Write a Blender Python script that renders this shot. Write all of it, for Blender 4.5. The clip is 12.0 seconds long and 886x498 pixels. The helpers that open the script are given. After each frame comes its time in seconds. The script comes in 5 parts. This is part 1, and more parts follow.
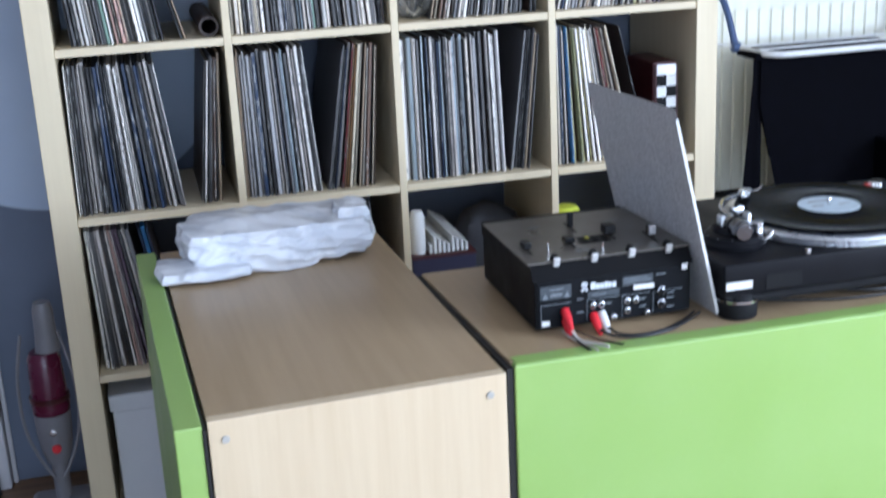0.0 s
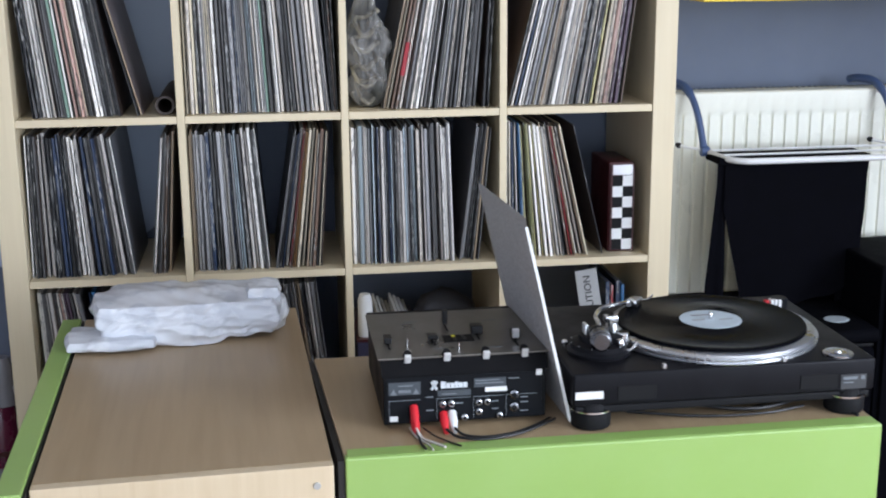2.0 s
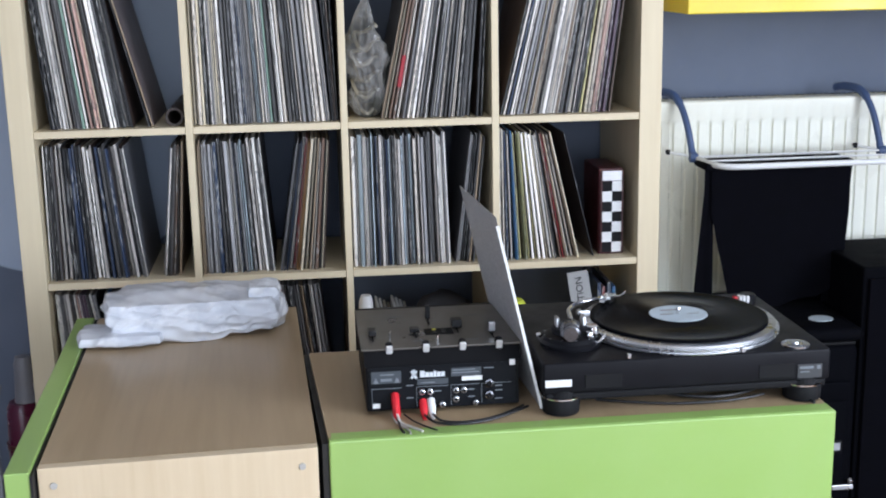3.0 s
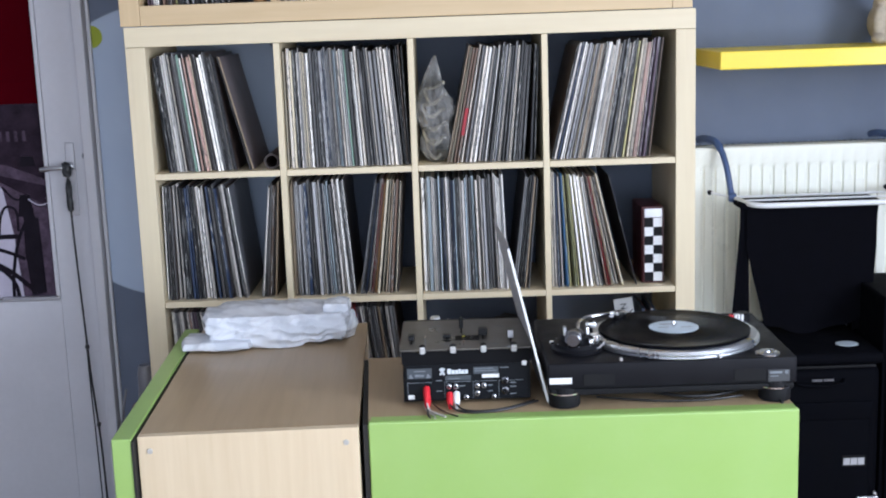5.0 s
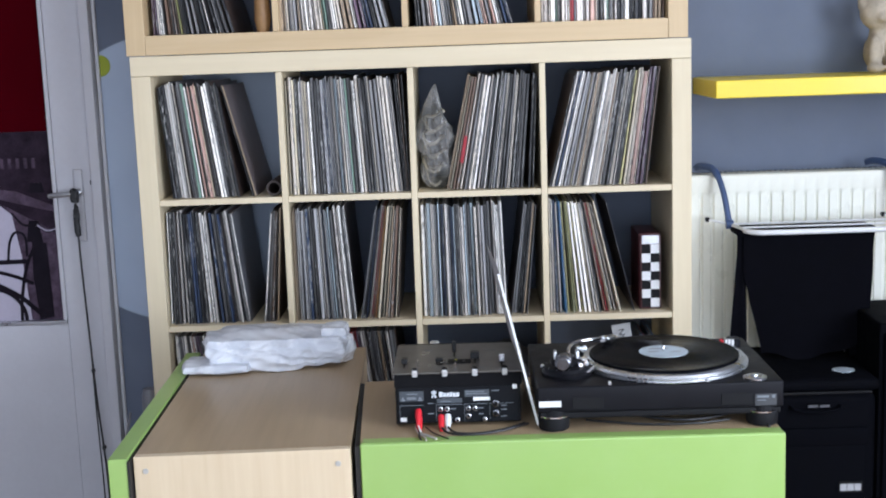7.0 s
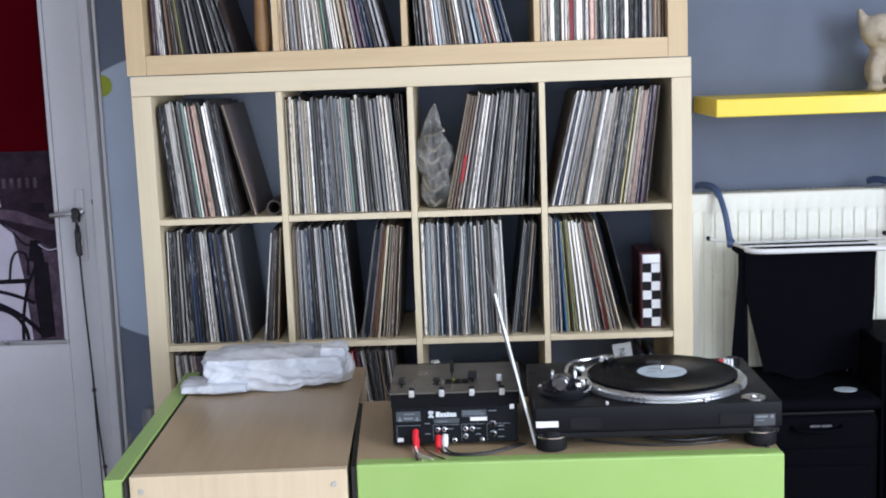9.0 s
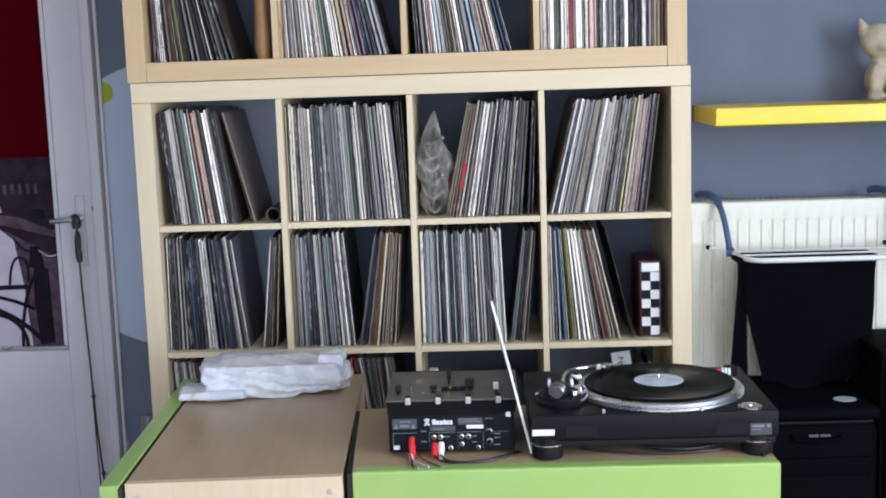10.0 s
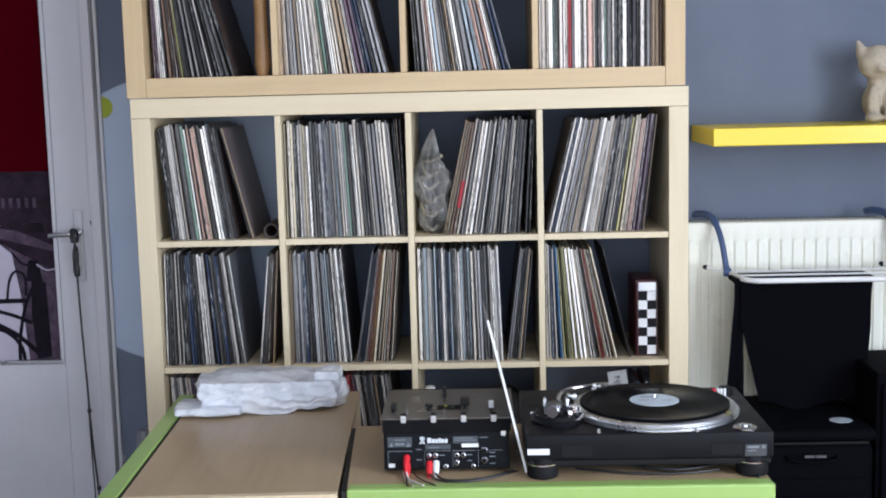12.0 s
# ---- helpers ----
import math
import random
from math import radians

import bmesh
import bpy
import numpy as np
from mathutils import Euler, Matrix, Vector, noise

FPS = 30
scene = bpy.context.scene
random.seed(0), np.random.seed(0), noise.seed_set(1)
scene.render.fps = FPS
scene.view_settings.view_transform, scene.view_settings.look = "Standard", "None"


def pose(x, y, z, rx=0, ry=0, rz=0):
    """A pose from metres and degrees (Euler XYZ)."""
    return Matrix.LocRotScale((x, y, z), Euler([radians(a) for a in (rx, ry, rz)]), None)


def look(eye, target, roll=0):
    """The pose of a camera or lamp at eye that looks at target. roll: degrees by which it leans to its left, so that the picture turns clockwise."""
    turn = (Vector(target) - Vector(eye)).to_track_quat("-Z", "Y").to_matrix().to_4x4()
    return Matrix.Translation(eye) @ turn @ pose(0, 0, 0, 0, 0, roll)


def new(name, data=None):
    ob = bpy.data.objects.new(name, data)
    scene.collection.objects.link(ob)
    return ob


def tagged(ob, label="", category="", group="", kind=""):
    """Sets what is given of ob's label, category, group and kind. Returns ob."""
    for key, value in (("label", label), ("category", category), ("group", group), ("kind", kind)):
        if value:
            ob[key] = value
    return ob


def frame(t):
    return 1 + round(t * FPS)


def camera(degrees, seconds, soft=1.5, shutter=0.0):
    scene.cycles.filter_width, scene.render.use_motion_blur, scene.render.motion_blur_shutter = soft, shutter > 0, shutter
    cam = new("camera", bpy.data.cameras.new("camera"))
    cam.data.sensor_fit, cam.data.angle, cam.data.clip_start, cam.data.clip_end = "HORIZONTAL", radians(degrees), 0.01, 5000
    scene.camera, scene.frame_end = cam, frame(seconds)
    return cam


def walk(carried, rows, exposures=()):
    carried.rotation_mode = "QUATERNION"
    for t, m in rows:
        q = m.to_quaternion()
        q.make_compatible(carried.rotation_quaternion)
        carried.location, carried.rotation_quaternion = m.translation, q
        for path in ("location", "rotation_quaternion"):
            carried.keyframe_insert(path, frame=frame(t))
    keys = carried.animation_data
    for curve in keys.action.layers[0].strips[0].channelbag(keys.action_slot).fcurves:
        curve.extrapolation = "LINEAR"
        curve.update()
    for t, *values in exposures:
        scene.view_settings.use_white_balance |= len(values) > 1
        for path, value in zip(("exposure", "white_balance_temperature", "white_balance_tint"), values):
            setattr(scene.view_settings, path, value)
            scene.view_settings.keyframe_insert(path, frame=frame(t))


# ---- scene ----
cam = camera(39.7, 12.0, soft=2.0, shutter=0.5)
PATH = [
    (0, (0.204, -2.559, 1.413), (0.655, -0.703, 0.821), -2.8),
    (0.5, (0.264, -2.578, 1.428), (0.696, -0.691, 0.928), -1.5),
    (1, (0.355, -2.605, 1.44), (0.743, -0.704, 0.953), -0.4),
    (1.5, (0.497, -2.624, 1.449), (0.807, -0.708, 0.968), -0.1),
    (2, (0.581, -2.663, 1.448), (0.853, -0.74, 0.972), -0.5),
    (2.5, (0.625, -2.733, 1.458), (0.874, -0.805, 0.985), -0.8),
    (3, (0.65, -2.809, 1.456), (0.868, -0.874, 1.001), -1.1),
    (4.8, (0.846, -3.205, 1.477), (0.832, -1.239, 1.107), -1.9),
    (5, (0.837, -3.244, 1.492), (0.822, -1.279, 1.119), -2.0),
    (5.5, (0.857, -3.286, 1.495), (0.829, -1.319, 1.134), -2.0),
    (6, (0.878, -3.288, 1.488), (0.84, -1.318, 1.143), -2.0),
    (6.5, (0.883, -3.287, 1.493), (0.842, -1.316, 1.155), -2.0),
    (7, (0.89, -3.288, 1.492), (0.846, -1.315, 1.165), -2.0),
    (9, (0.913, -3.283, 1.493), (0.856, -1.306, 1.196), -2.1),
    (9.5, (0.919, -3.282, 1.495), (0.859, -1.304, 1.203), -2.0),
    (10, (0.928, -3.283, 1.492), (0.864, -1.305, 1.208), -1.9),
    (10.5, (0.931, -3.284, 1.495), (0.867, -1.304, 1.218), -1.7),
    (11, (0.931, -3.284, 1.498), (0.868, -1.303, 1.228), -1.5),
    (11.5, (0.935, -3.284, 1.497), (0.871, -1.302, 1.235), -1.5),
    (12, (0.933, -3.287, 1.498), (0.871, -1.304, 1.239), -1.4),
]
walk(cam, [(t, look(eye, target, roll)) for t, eye, target, roll in PATH],
     exposures=[(0, -0.24, 5450, 13), (0.6, -0.22, 5800, 15), (2.0, -0.46, 6000, 14), (5.0, -0.37, 5860, 15), (9.0, -0.43, 5980, 15), (12.0, -0.44, 6030, 15)])

# ---- light ----
world = bpy.data.worlds.new("world")
scene.world = world
world.use_nodes = True
wn = world.node_tree.nodes
sky = wn.new("ShaderNodeTexSky")
sky.sky_type = "NISHITA"
sky.sun_disc = False
sky.sun_elevation = radians(38)
sky.sun_rotation = radians(120)
wn["Background"].inputs[1].default_value = 0.12
world.node_tree.links.new(sky.outputs[0], wn["Background"].inputs[0])

WIN_Y = (-4.9, -2.0)      # the wide window in the east wall
WIN_Z = (0.75, 2.4)
ROOM = dict(x0=-2.2, x1=3.6, y0=-5.2, y1=0.40, z1=2.65)


def area_lamp(name, place, target, size, watts, colour):
    data = bpy.data.lights.new(name, "AREA")
    data.shape = "RECTANGLE"
    data.size, data.size_y = size
    data.energy, data.color = watts, colour
    ob = new(name, data)
    ob.matrix_world = look(place, target)
    return ob


area_lamp("window_daylight", (ROOM["x1"] + 0.02, sum(WIN_Y) / 2, sum(WIN_Z) / 2), (0, sum(WIN_Y) / 2, sum(WIN_Z) / 2),
          (WIN_Y[1] - WIN_Y[0] - 0.1, WIN_Z[1] - WIN_Z[0] - 0.1), 275, (0.86, 0.93, 1.0))
area_lamp("rear_window_daylight", (1.0, ROOM["y0"] - 0.02, 1.25), (1.0, 0, 1.25), (4.4, 1.7), 122, (0.86, 0.93, 1.0))

# ---- materials ----
def nodes_of(name, rough=0.6, metal=0.0, spec=0.5):
    m = bpy.data.materials.new(name)
    m.use_nodes = True
    b = m.node_tree.nodes["Principled BSDF"]
    b.inputs["Roughness"].default_value = rough
    b.inputs["Metallic"].default_value = metal
    b.inputs["Specular IOR Level"].default_value = spec
    return m, m.node_tree.nodes, m.node_tree.links, b


def mix_rgb(ns, ls, fac, a, b, mode="MIX"):
    n = ns.new("ShaderNodeMix")
    n.data_type, n.blend_type = "RGBA", mode
    for sock, v in ((n.inputs[0], fac), (n.inputs[6], a), (n.inputs[7], b)):
        if isinstance(v, bpy.types.NodeSocket):
            ls.new(v, sock)
        elif isinstance(v, (int, float)):
            sock.default_value = v
        else:
            sock.default_value = (*v, 1)
    return n.outputs[2]


def coords(ns, ls, scale=(1, 1, 1), kind="Object"):
    tc, mp = ns.new("ShaderNodeTexCoord"), ns.new("ShaderNodeMapping")
    ls.new(tc.outputs[kind], mp.inputs[0])
    mp.inputs["Scale"].default_value = scale
    return mp.outputs[0]


def noise_tex(ns, ls, vec, scale, detail=4, rough=0.55):
    n = ns.new("ShaderNodeTexNoise")
    n.inputs["Scale"].default_value, n.inputs["Detail"].default_value = scale, detail
    n.inputs["Roughness"].default_value = rough
    ls.new(vec, n.inputs["Vector"])
    return n.outputs[0]


def ramp(ns, ls, fac, stops, constant=False):
    r = ns.new("ShaderNodeValToRGB")
    e = r.color_ramp.elements
    while len(e) < len(stops):
        e.new(0.5)
    for el, (p, c) in zip(e, stops):
        el.position = p
        el.color = (*c, 1) if not isinstance(c, (int, float)) else (c, c, c, 1)
    if constant:
        r.color_ramp.interpolation = "CONSTANT"
    ls.new(fac, r.inputs[0])
    return r.outputs[0]


def bump(ns, ls, bsdf, height, strength=0.2, distance=0.002):
    b = ns.new("ShaderNodeBump")
    b.inputs["Strength"].default_value, b.inputs["Distance"].default_value = strength, distance
    ls.new(height, b.inputs["Height"])
    ls.new(b.outputs[0], bsdf.inputs["Normal"])


def plain(name, colour, rough=0.55, metal=0.0, spread=0.12, scale=14, spec=0.5, relief=0.08, grain=160):
    """A painted, moulded or metal surface with faint mottling, uneven gloss and fine relief."""
    m, ns, ls, b = nodes_of(name, rough, metal, spec)
    vec = coords(ns, ls)
    big, fine = noise_tex(ns, ls, vec, scale), noise_tex(ns, ls, vec, grain, 3)
    dark = tuple(c * (1 - spread) for c in colour)
    lite = tuple(min(1, c * (1 + spread * 0.6)) for c in colour)
    c1 = ramp(ns, ls, big, [(0.3, dark), (0.7, lite)])
    c2 = mix_rgb(ns, ls, 0.25, c1, ramp(ns, ls, fine, [(0.35, dark), (0.65, lite)]))
    ls.new(c2, b.inputs["Base Color"])
    ls.new(ramp(ns, ls, big, [(0.3, max(0.02, rough - 0.08)), (0.7, min(1, rough + 0.1))]), b.inputs["Roughness"])
    if relief:
        bump(ns, ls, b, fine, relief, 0.001)
    return m


def wood(name, light, dark, axis="z", rough=0.45, contrast=1.0):
    """Pale birch foil: long faint grain along one axis, slow flame figure across it."""
    m, ns, ls, b = nodes_of(name, rough)
    s = {"x": (1.2, 26, 26), "y": (26, 1.2, 26), "z": (26, 26, 1.2)}[axis]
    s2 = tuple(v * 0.18 + 0.4 for v in s)
    g = noise_tex(ns, ls, coords(ns, ls, s), 2.2, 8, 0.65)
    f = noise_tex(ns, ls, coords(ns, ls, s2), 1.6, 4, 0.6)
    base = ramp(ns, ls, f, [(0.25, dark), (0.5, light), (0.8, tuple(min(1, c * 1.06) for c in light))])
    c = mix_rgb(ns, ls, 0.35 * contrast, base, ramp(ns, ls, g, [(0.35, dark), (0.62, light)]))
    ls.new(c, b.inputs["Base Color"])
    bump(ns, ls, b, g, 0.06, 0.0006)
    return m


BIRCH_WHITE = wood("pale_birch_foil", (0.745, 0.635, 0.43), (0.645, 0.53, 0.34))
BIRCH_WHITE_X = wood("pale_birch_foil_across", (0.745, 0.635, 0.43), (0.645, 0.53, 0.34), "x")
BIRCH_WARM = wood("warm_birch_foil", (0.65, 0.485, 0.275), (0.53, 0.37, 0.19))
BIRCH_WARM_X = wood("warm_birch_foil_across", (0.65, 0.485, 0.275), (0.53, 0.37, 0.19), "x")
# Birch for the tops, coloured darker than BOX_WOOD to carry their shade.
SHADED_TOP_WOOD = wood("shaded_top_birch", (0.41, 0.30, 0.18), (0.325, 0.23, 0.128), "y", 0.34)
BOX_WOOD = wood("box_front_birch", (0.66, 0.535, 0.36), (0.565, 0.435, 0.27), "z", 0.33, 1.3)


def green_material():
    """Lime lacquer film: satin, with long shallow wrinkles along the panel and faint scuffs."""
    m, ns, ls, b = nodes_of("lime_green_lacquer", 0.35, spec=0.8)
    wr = noise_tex(ns, ls, coords(ns, ls, (1.2, 3, 22)), 1.5, 3, 0.45)
    sc = noise_tex(ns, ls, coords(ns, ls, (1, 1, 1)), 5, 6, 0.6)
    fine = noise_tex(ns, ls, coords(ns, ls, (4, 4, 1)), 40, 4, 0.6)
    c = ramp(ns, ls, sc, [(0.32, (0.280, 0.440, 0.105)), (0.68, (0.305, 0.465, 0.125))])
    c = mix_rgb(ns, ls, ramp(ns, ls, fine, [(0.62, 0.0), (0.75, 0.16)]), c, (0.42, 0.52, 0.24))
    ls.new(c, b.inputs["Base Color"])
    ls.new(ramp(ns, ls, sc, [(0.35, 0.30), (0.65, 0.42)]), b.inputs["Roughness"])
    bump(ns, ls, b, wr, 0.10, 0.006)
    return m


GREEN = green_material()
# Near-black for the plinth and for shade painted into the narrow gaps.
DARK_GAP = plain("plinth_gap_shade", (0.012, 0.011, 0.01), 0.7)
WHITE_PAINT = plain("white_enamel", (0.85, 0.845, 0.735), 0.3, spread=0.04, scale=6, relief=0.03)
DOOR_PAINT = plain("grey_white_door_paint", (0.605, 0.595, 0.625), 0.42, spread=0.06, scale=4, relief=0.05, grain=60)
CEIL_PAINT = plain("white_ceiling_paint", (0.80, 0.80, 0.78), 0.8, spread=0.03)
BLACK_PLASTIC = plain("black_plastic", (0.008, 0.008, 0.009), 0.35, spread=0.25, spec=0.3)
YELLOW = plain("yellow_lacquer", (0.86, 0.65, 0.025), 0.32, spread=0.05, scale=6, relief=0.03)


def floor_material():
    m, ns, ls, b = nodes_of("floor_boards_finish", 0.4)
    g = noise_tex(ns, ls, coords(ns, ls, (1.5, 22, 22)), 2.5, 7)
    info = ns.new("ShaderNodeObjectInfo")
    c = ramp(ns, ls, g, [(0.3, (0.14, 0.075, 0.035)), (0.7, (0.27, 0.16, 0.08))])
    ls.new(mix_rgb(ns, ls, ramp(ns, ls, info.outputs["Random"], [(0, 0.0), (1, 0.4)]), c, (0.16, 0.09, 0.05)), b.inputs["Base Color"])
    bump(ns, ls, b, g, 0.12, 0.001)
    return m


FLOOR = floor_material()


def wall_material():
    """Slate-blue emulsion with one large pale-blue painted disc behind the shelves."""
    m, ns, ls, b = nodes_of("slate_blue_wall_paint", 0.75, spec=0.3)
    vec = coords(ns, ls)
    d = ns.new("ShaderNodeVectorMath")
    d.operation = "DISTANCE"
    flat = ns.new("ShaderNodeVectorMath")
    flat.operation = "MULTIPLY"
    flat.inputs[1].default_value = (1, 0, 1)
    ls.new(vec, flat.inputs[0])
    ls.new(flat.outputs[0], d.inputs[0])
    d.inputs[1].default_value = (0.01, 0, 1.12)
    inside = ramp(ns, ls, d.outputs["Value"], [(0.0, 1.0), (0.437, 1.0), (0.441, 0.0)])
    big, fine = noise_tex(ns, ls, vec, 3.5, 5), noise_tex(ns, ls, vec, 120, 3)
    slate = ramp(ns, ls, big, [(0.3, (0.132, 0.156, 0.212)), (0.7, (0.160, 0.187, 0.248))])
    pale = ramp(ns, ls, big, [(0.3, (0.43, 0.51, 0.65)), (0.7, (0.49, 0.57, 0.70))])
    ls.new(mix_rgb(ns, ls, inside, slate, pale), b.inputs["Base Color"])
    bump(ns, ls, b, fine, 0.15, 0.001)
    return m


WALL = wall_material()
ROOM_WALL = plain("slate_emulsion", (0.22, 0.235, 0.28), 0.8, spread=0.05, scale=3)


# ---- mesh helpers ----
def box_bm(x0, x1, y0, y1, z0, z1, bevel=0.0, seg=2, bm=None):
    out = bm or bmesh.new()
    part_bm = bmesh.new()
    bmesh.ops.create_cube(part_bm, size=1)
    for v in part_bm.verts:
        v.co = Vector(((v.co.x + 0.5) * (x1 - x0) + x0, (v.co.y + 0.5) * (y1 - y0) + y0, (v.co.z + 0.5) * (z1 - z0) + z0))
    if bevel:
        bmesh.ops.bevel(part_bm, geom=part_bm.edges[:], offset=bevel, segments=seg, affect="EDGES", profile=0.5)
    return join_bm(out, part_bm)


def join_bm(out, extra, m=None):
    if m is not None:
        bmesh.ops.transform(extra, matrix=m, verts=extra.verts)
    me = bpy.data.meshes.new("tmp")
    extra.to_mesh(me)
    extra.free()
    out.from_mesh(me)
    bpy.data.meshes.remove(me)
    return out


def cyl_bm(r, h, seg=24, r2=None, bevel=0.0, m=None, bm=None, caps=True):
    out, c = bm or bmesh.new(), bmesh.new()
    bmesh.ops.create_cone(c, cap_ends=caps, segments=seg, radius1=r, radius2=r if r2 is None else r2, depth=h)
    bmesh.ops.translate(c, vec=(0, 0, h / 2), verts=c.verts)
    if bevel:
        rims = [e for e in c.edges if abs(e.verts[0].co.z - e.verts[1].co.z) < 1e-6]
        bmesh.ops.bevel(c, geom=rims, offset=bevel, segments=2, affect="EDGES", profile=0.5)
    return join_bm(out, c, m)


def lathe_bm(profile, seg=40, m=None, bm=None):
    """Turns (radius, height) pairs round z."""
    out, c = bm or bmesh.new(), bmesh.new()
    rings = [[c.verts.new((r * math.cos(2 * math.pi * k / seg), r * math.sin(2 * math.pi * k / seg), z)) for k in range(seg)]
             for r, z in profile]
    for a, b in zip(rings, rings[1:]):
        for k in range(seg):
            c.faces.new((a[k], a[(k + 1) % seg], b[(k + 1) % seg], b[k]))
    c.faces.new(rings[0][::-1])
    c.faces.new(rings[-1])
    return join_bm(out, c, m)


def tube_bm(points, r, seg=10, bm=None, smooth_steps=6):
    """A round cable or rail through the points, on a smooth line."""
    pts = [Vector(p) for p in points]
    line = []
    for i in range(len(pts) - 1):
        p0, p1, p2, p3 = pts[max(i - 1, 0)], pts[i], pts[i + 1], pts[min(i + 2, len(pts) - 1)]
        for k in range(smooth_steps):
            u = k / smooth_steps
            line.append(0.5 * ((2 * p1) + (p2 - p0) * u + (2 * p0 - 5 * p1 + 4 * p2 - p3) * u * u + (3 * p1 - p0 - 3 * p2 + p3) * u ** 3))
    line.append(pts[-1])
    c, rings, side = bmesh.new(), [], None
    for i, p in enumerate(line):
        d = (line[min(i + 1, len(line) - 1)] - line[max(i - 1, 0)]).normalized()
        if side is None:
            side = d.orthogonal().normalized()
        side = (side - d * side.dot(d)).normalized()
        up = d.cross(side)
        rr = r[min(i, len(r) - 1)] if isinstance(r, (list, tuple)) else r
        rings.append([c.verts.new(p + (side * math.cos(2 * math.pi * k / seg) + up * math.sin(2 * math.pi * k / seg)) * rr) for k in range(seg)])
    for a, b in zip(rings, rings[1:]):
        for k in range(seg):
            c.faces.new((a[k], a[(k + 1) % seg], b[(k + 1) % seg], b[k]))
    c.faces.new(rings[0][::-1])
    c.faces.new(rings[-1])
    return join_bm(bm or bmesh.new(), c)


def mesh_from(name, bm, material, smooth=False):
    me = bpy.data.meshes.new(name)
    bmesh.ops.recalc_face_normals(bm, faces=bm.faces[:])
    bm.to_mesh(me)
    bm.free()
    for mt in material if isinstance(material, (list, tuple)) else [material]:
        me.materials.append(mt)
    if smooth:
        me.polygons.foreach_set("use_smooth", [True] * len(me.polygons))
        me.set_sharp_from_angle(angle=radians(35))
    return me


def part(name, bm, material, parent=None, label="", smooth=False):
    ob = new(name, mesh_from(name, bm, material, smooth))
    if parent is not None:
        ob.parent = parent
    return tagged(ob, label)


def thing(name, place, label, category, group="", turn=0):
    ob = new(name)
    ob.empty_display_size = 0.05
    ob.matrix_world = pose(*place, 0, 0, turn)
    return tagged(ob, label, category, group)


def structure(name, bm, material, label, category):
    return tagged(part(name, bm, material), label, category, kind="structure")


# ---- the room ----
R = ROOM
DOOR_X = (-1.16, -0.240)
bm = box_bm(R["x0"] - 0.2, DOOR_X[0] - 0.04, R["y1"], R["y1"] + 0.2, 0, R["z1"])
box_bm(DOOR_X[1] + 0.033, R["x1"] + 0.2, R["y1"], R["y1"] + 0.2, 0, R["z1"], bm=bm)
box_bm(DOOR_X[0] - 0.04, DOOR_X[1] + 0.033, R["y1"], R["y1"] + 0.2, 2.10, R["z1"], bm=bm)
structure("wall_north", bm, WALL, "slate-blue painted wall with a large pale-blue disc behind the shelves", "wall")
structure("wall_west", box_bm(R["x0"] - 0.2, R["x0"], R["y0"], R["y1"], 0, R["z1"]), ROOM_WALL, "plain slate-grey painted room wall", "wall")
bm = box_bm(R["x1"], R["x1"] + 0.2, R["y0"], WIN_Y[0], 0, R["z1"])
box_bm(R["x1"], R["x1"] + 0.2, WIN_Y[1], R["y1"], 0, R["z1"], bm=bm)
box_bm(R["x1"], R["x1"] + 0.2, WIN_Y[0], WIN_Y[1], 0, WIN_Z[0], bm=bm)
box_bm(R["x1"], R["x1"] + 0.2, WIN_Y[0], WIN_Y[1], WIN_Z[1], R["z1"], bm=bm)
structure("wall_east", bm, ROOM_WALL, "slate-grey room wall with a wide window opening", "wall")
bm = box_bm(R["x0"], -1.25, R["y0"] - 0.2, R["y0"], 0, R["z1"])
box_bm(3.3, R["x1"], R["y0"] - 0.2, R["y0"], 0, R["z1"], bm=bm)
box_bm(-1.25, 3.3, R["y0"] - 0.2, R["y0"], 0, 0.36, bm=bm)
box_bm(-1.25, 3.3, R["y0"] - 0.2, R["y0"], 2.14, R["z1"], bm=bm)
structure("wall_south", bm, ROOM_WALL, "slate-grey room wall with a window opening", "wall")
structure("ceiling", box_bm(R["x0"] - 0.2, R["x1"] + 0.2, R["y0"] - 0.2, R["y1"] + 0.2, R["z1"], R["z1"] + 0.15), CEIL_PAINT, "plain white painted ceiling", "ceiling")
structure("floor", box_bm(R["x0"] - 0.2, R["x1"] + 0.2, R["y0"] - 0.2, R["y1"] + 0.2, -0.15, -0.002), FLOOR, "brown wooden plank floor", "floor")
structure("hallway_wall", box_bm(-2.2, 0.4, 1.5, 1.6, 0, R["z1"]), ROOM_WALL, "plain hallway wall behind the door", "wall")

# ---- shelving ----
BOARD, THIN, SHELF_W, DEPTH = 0.052, 0.016, 1.49, 0.385
CELL = (SHELF_W - 2 * BOARD - 3 * THIN) / 4


def cell_x(j):
    return BOARD + (j - 1) * (CELL + THIN)


def cell_z(i):
    """Floor height of the i-th row from the top of the lower unit."""
    return SHELF_W - BOARD - (i - 1) * (CELL + THIN) - CELL


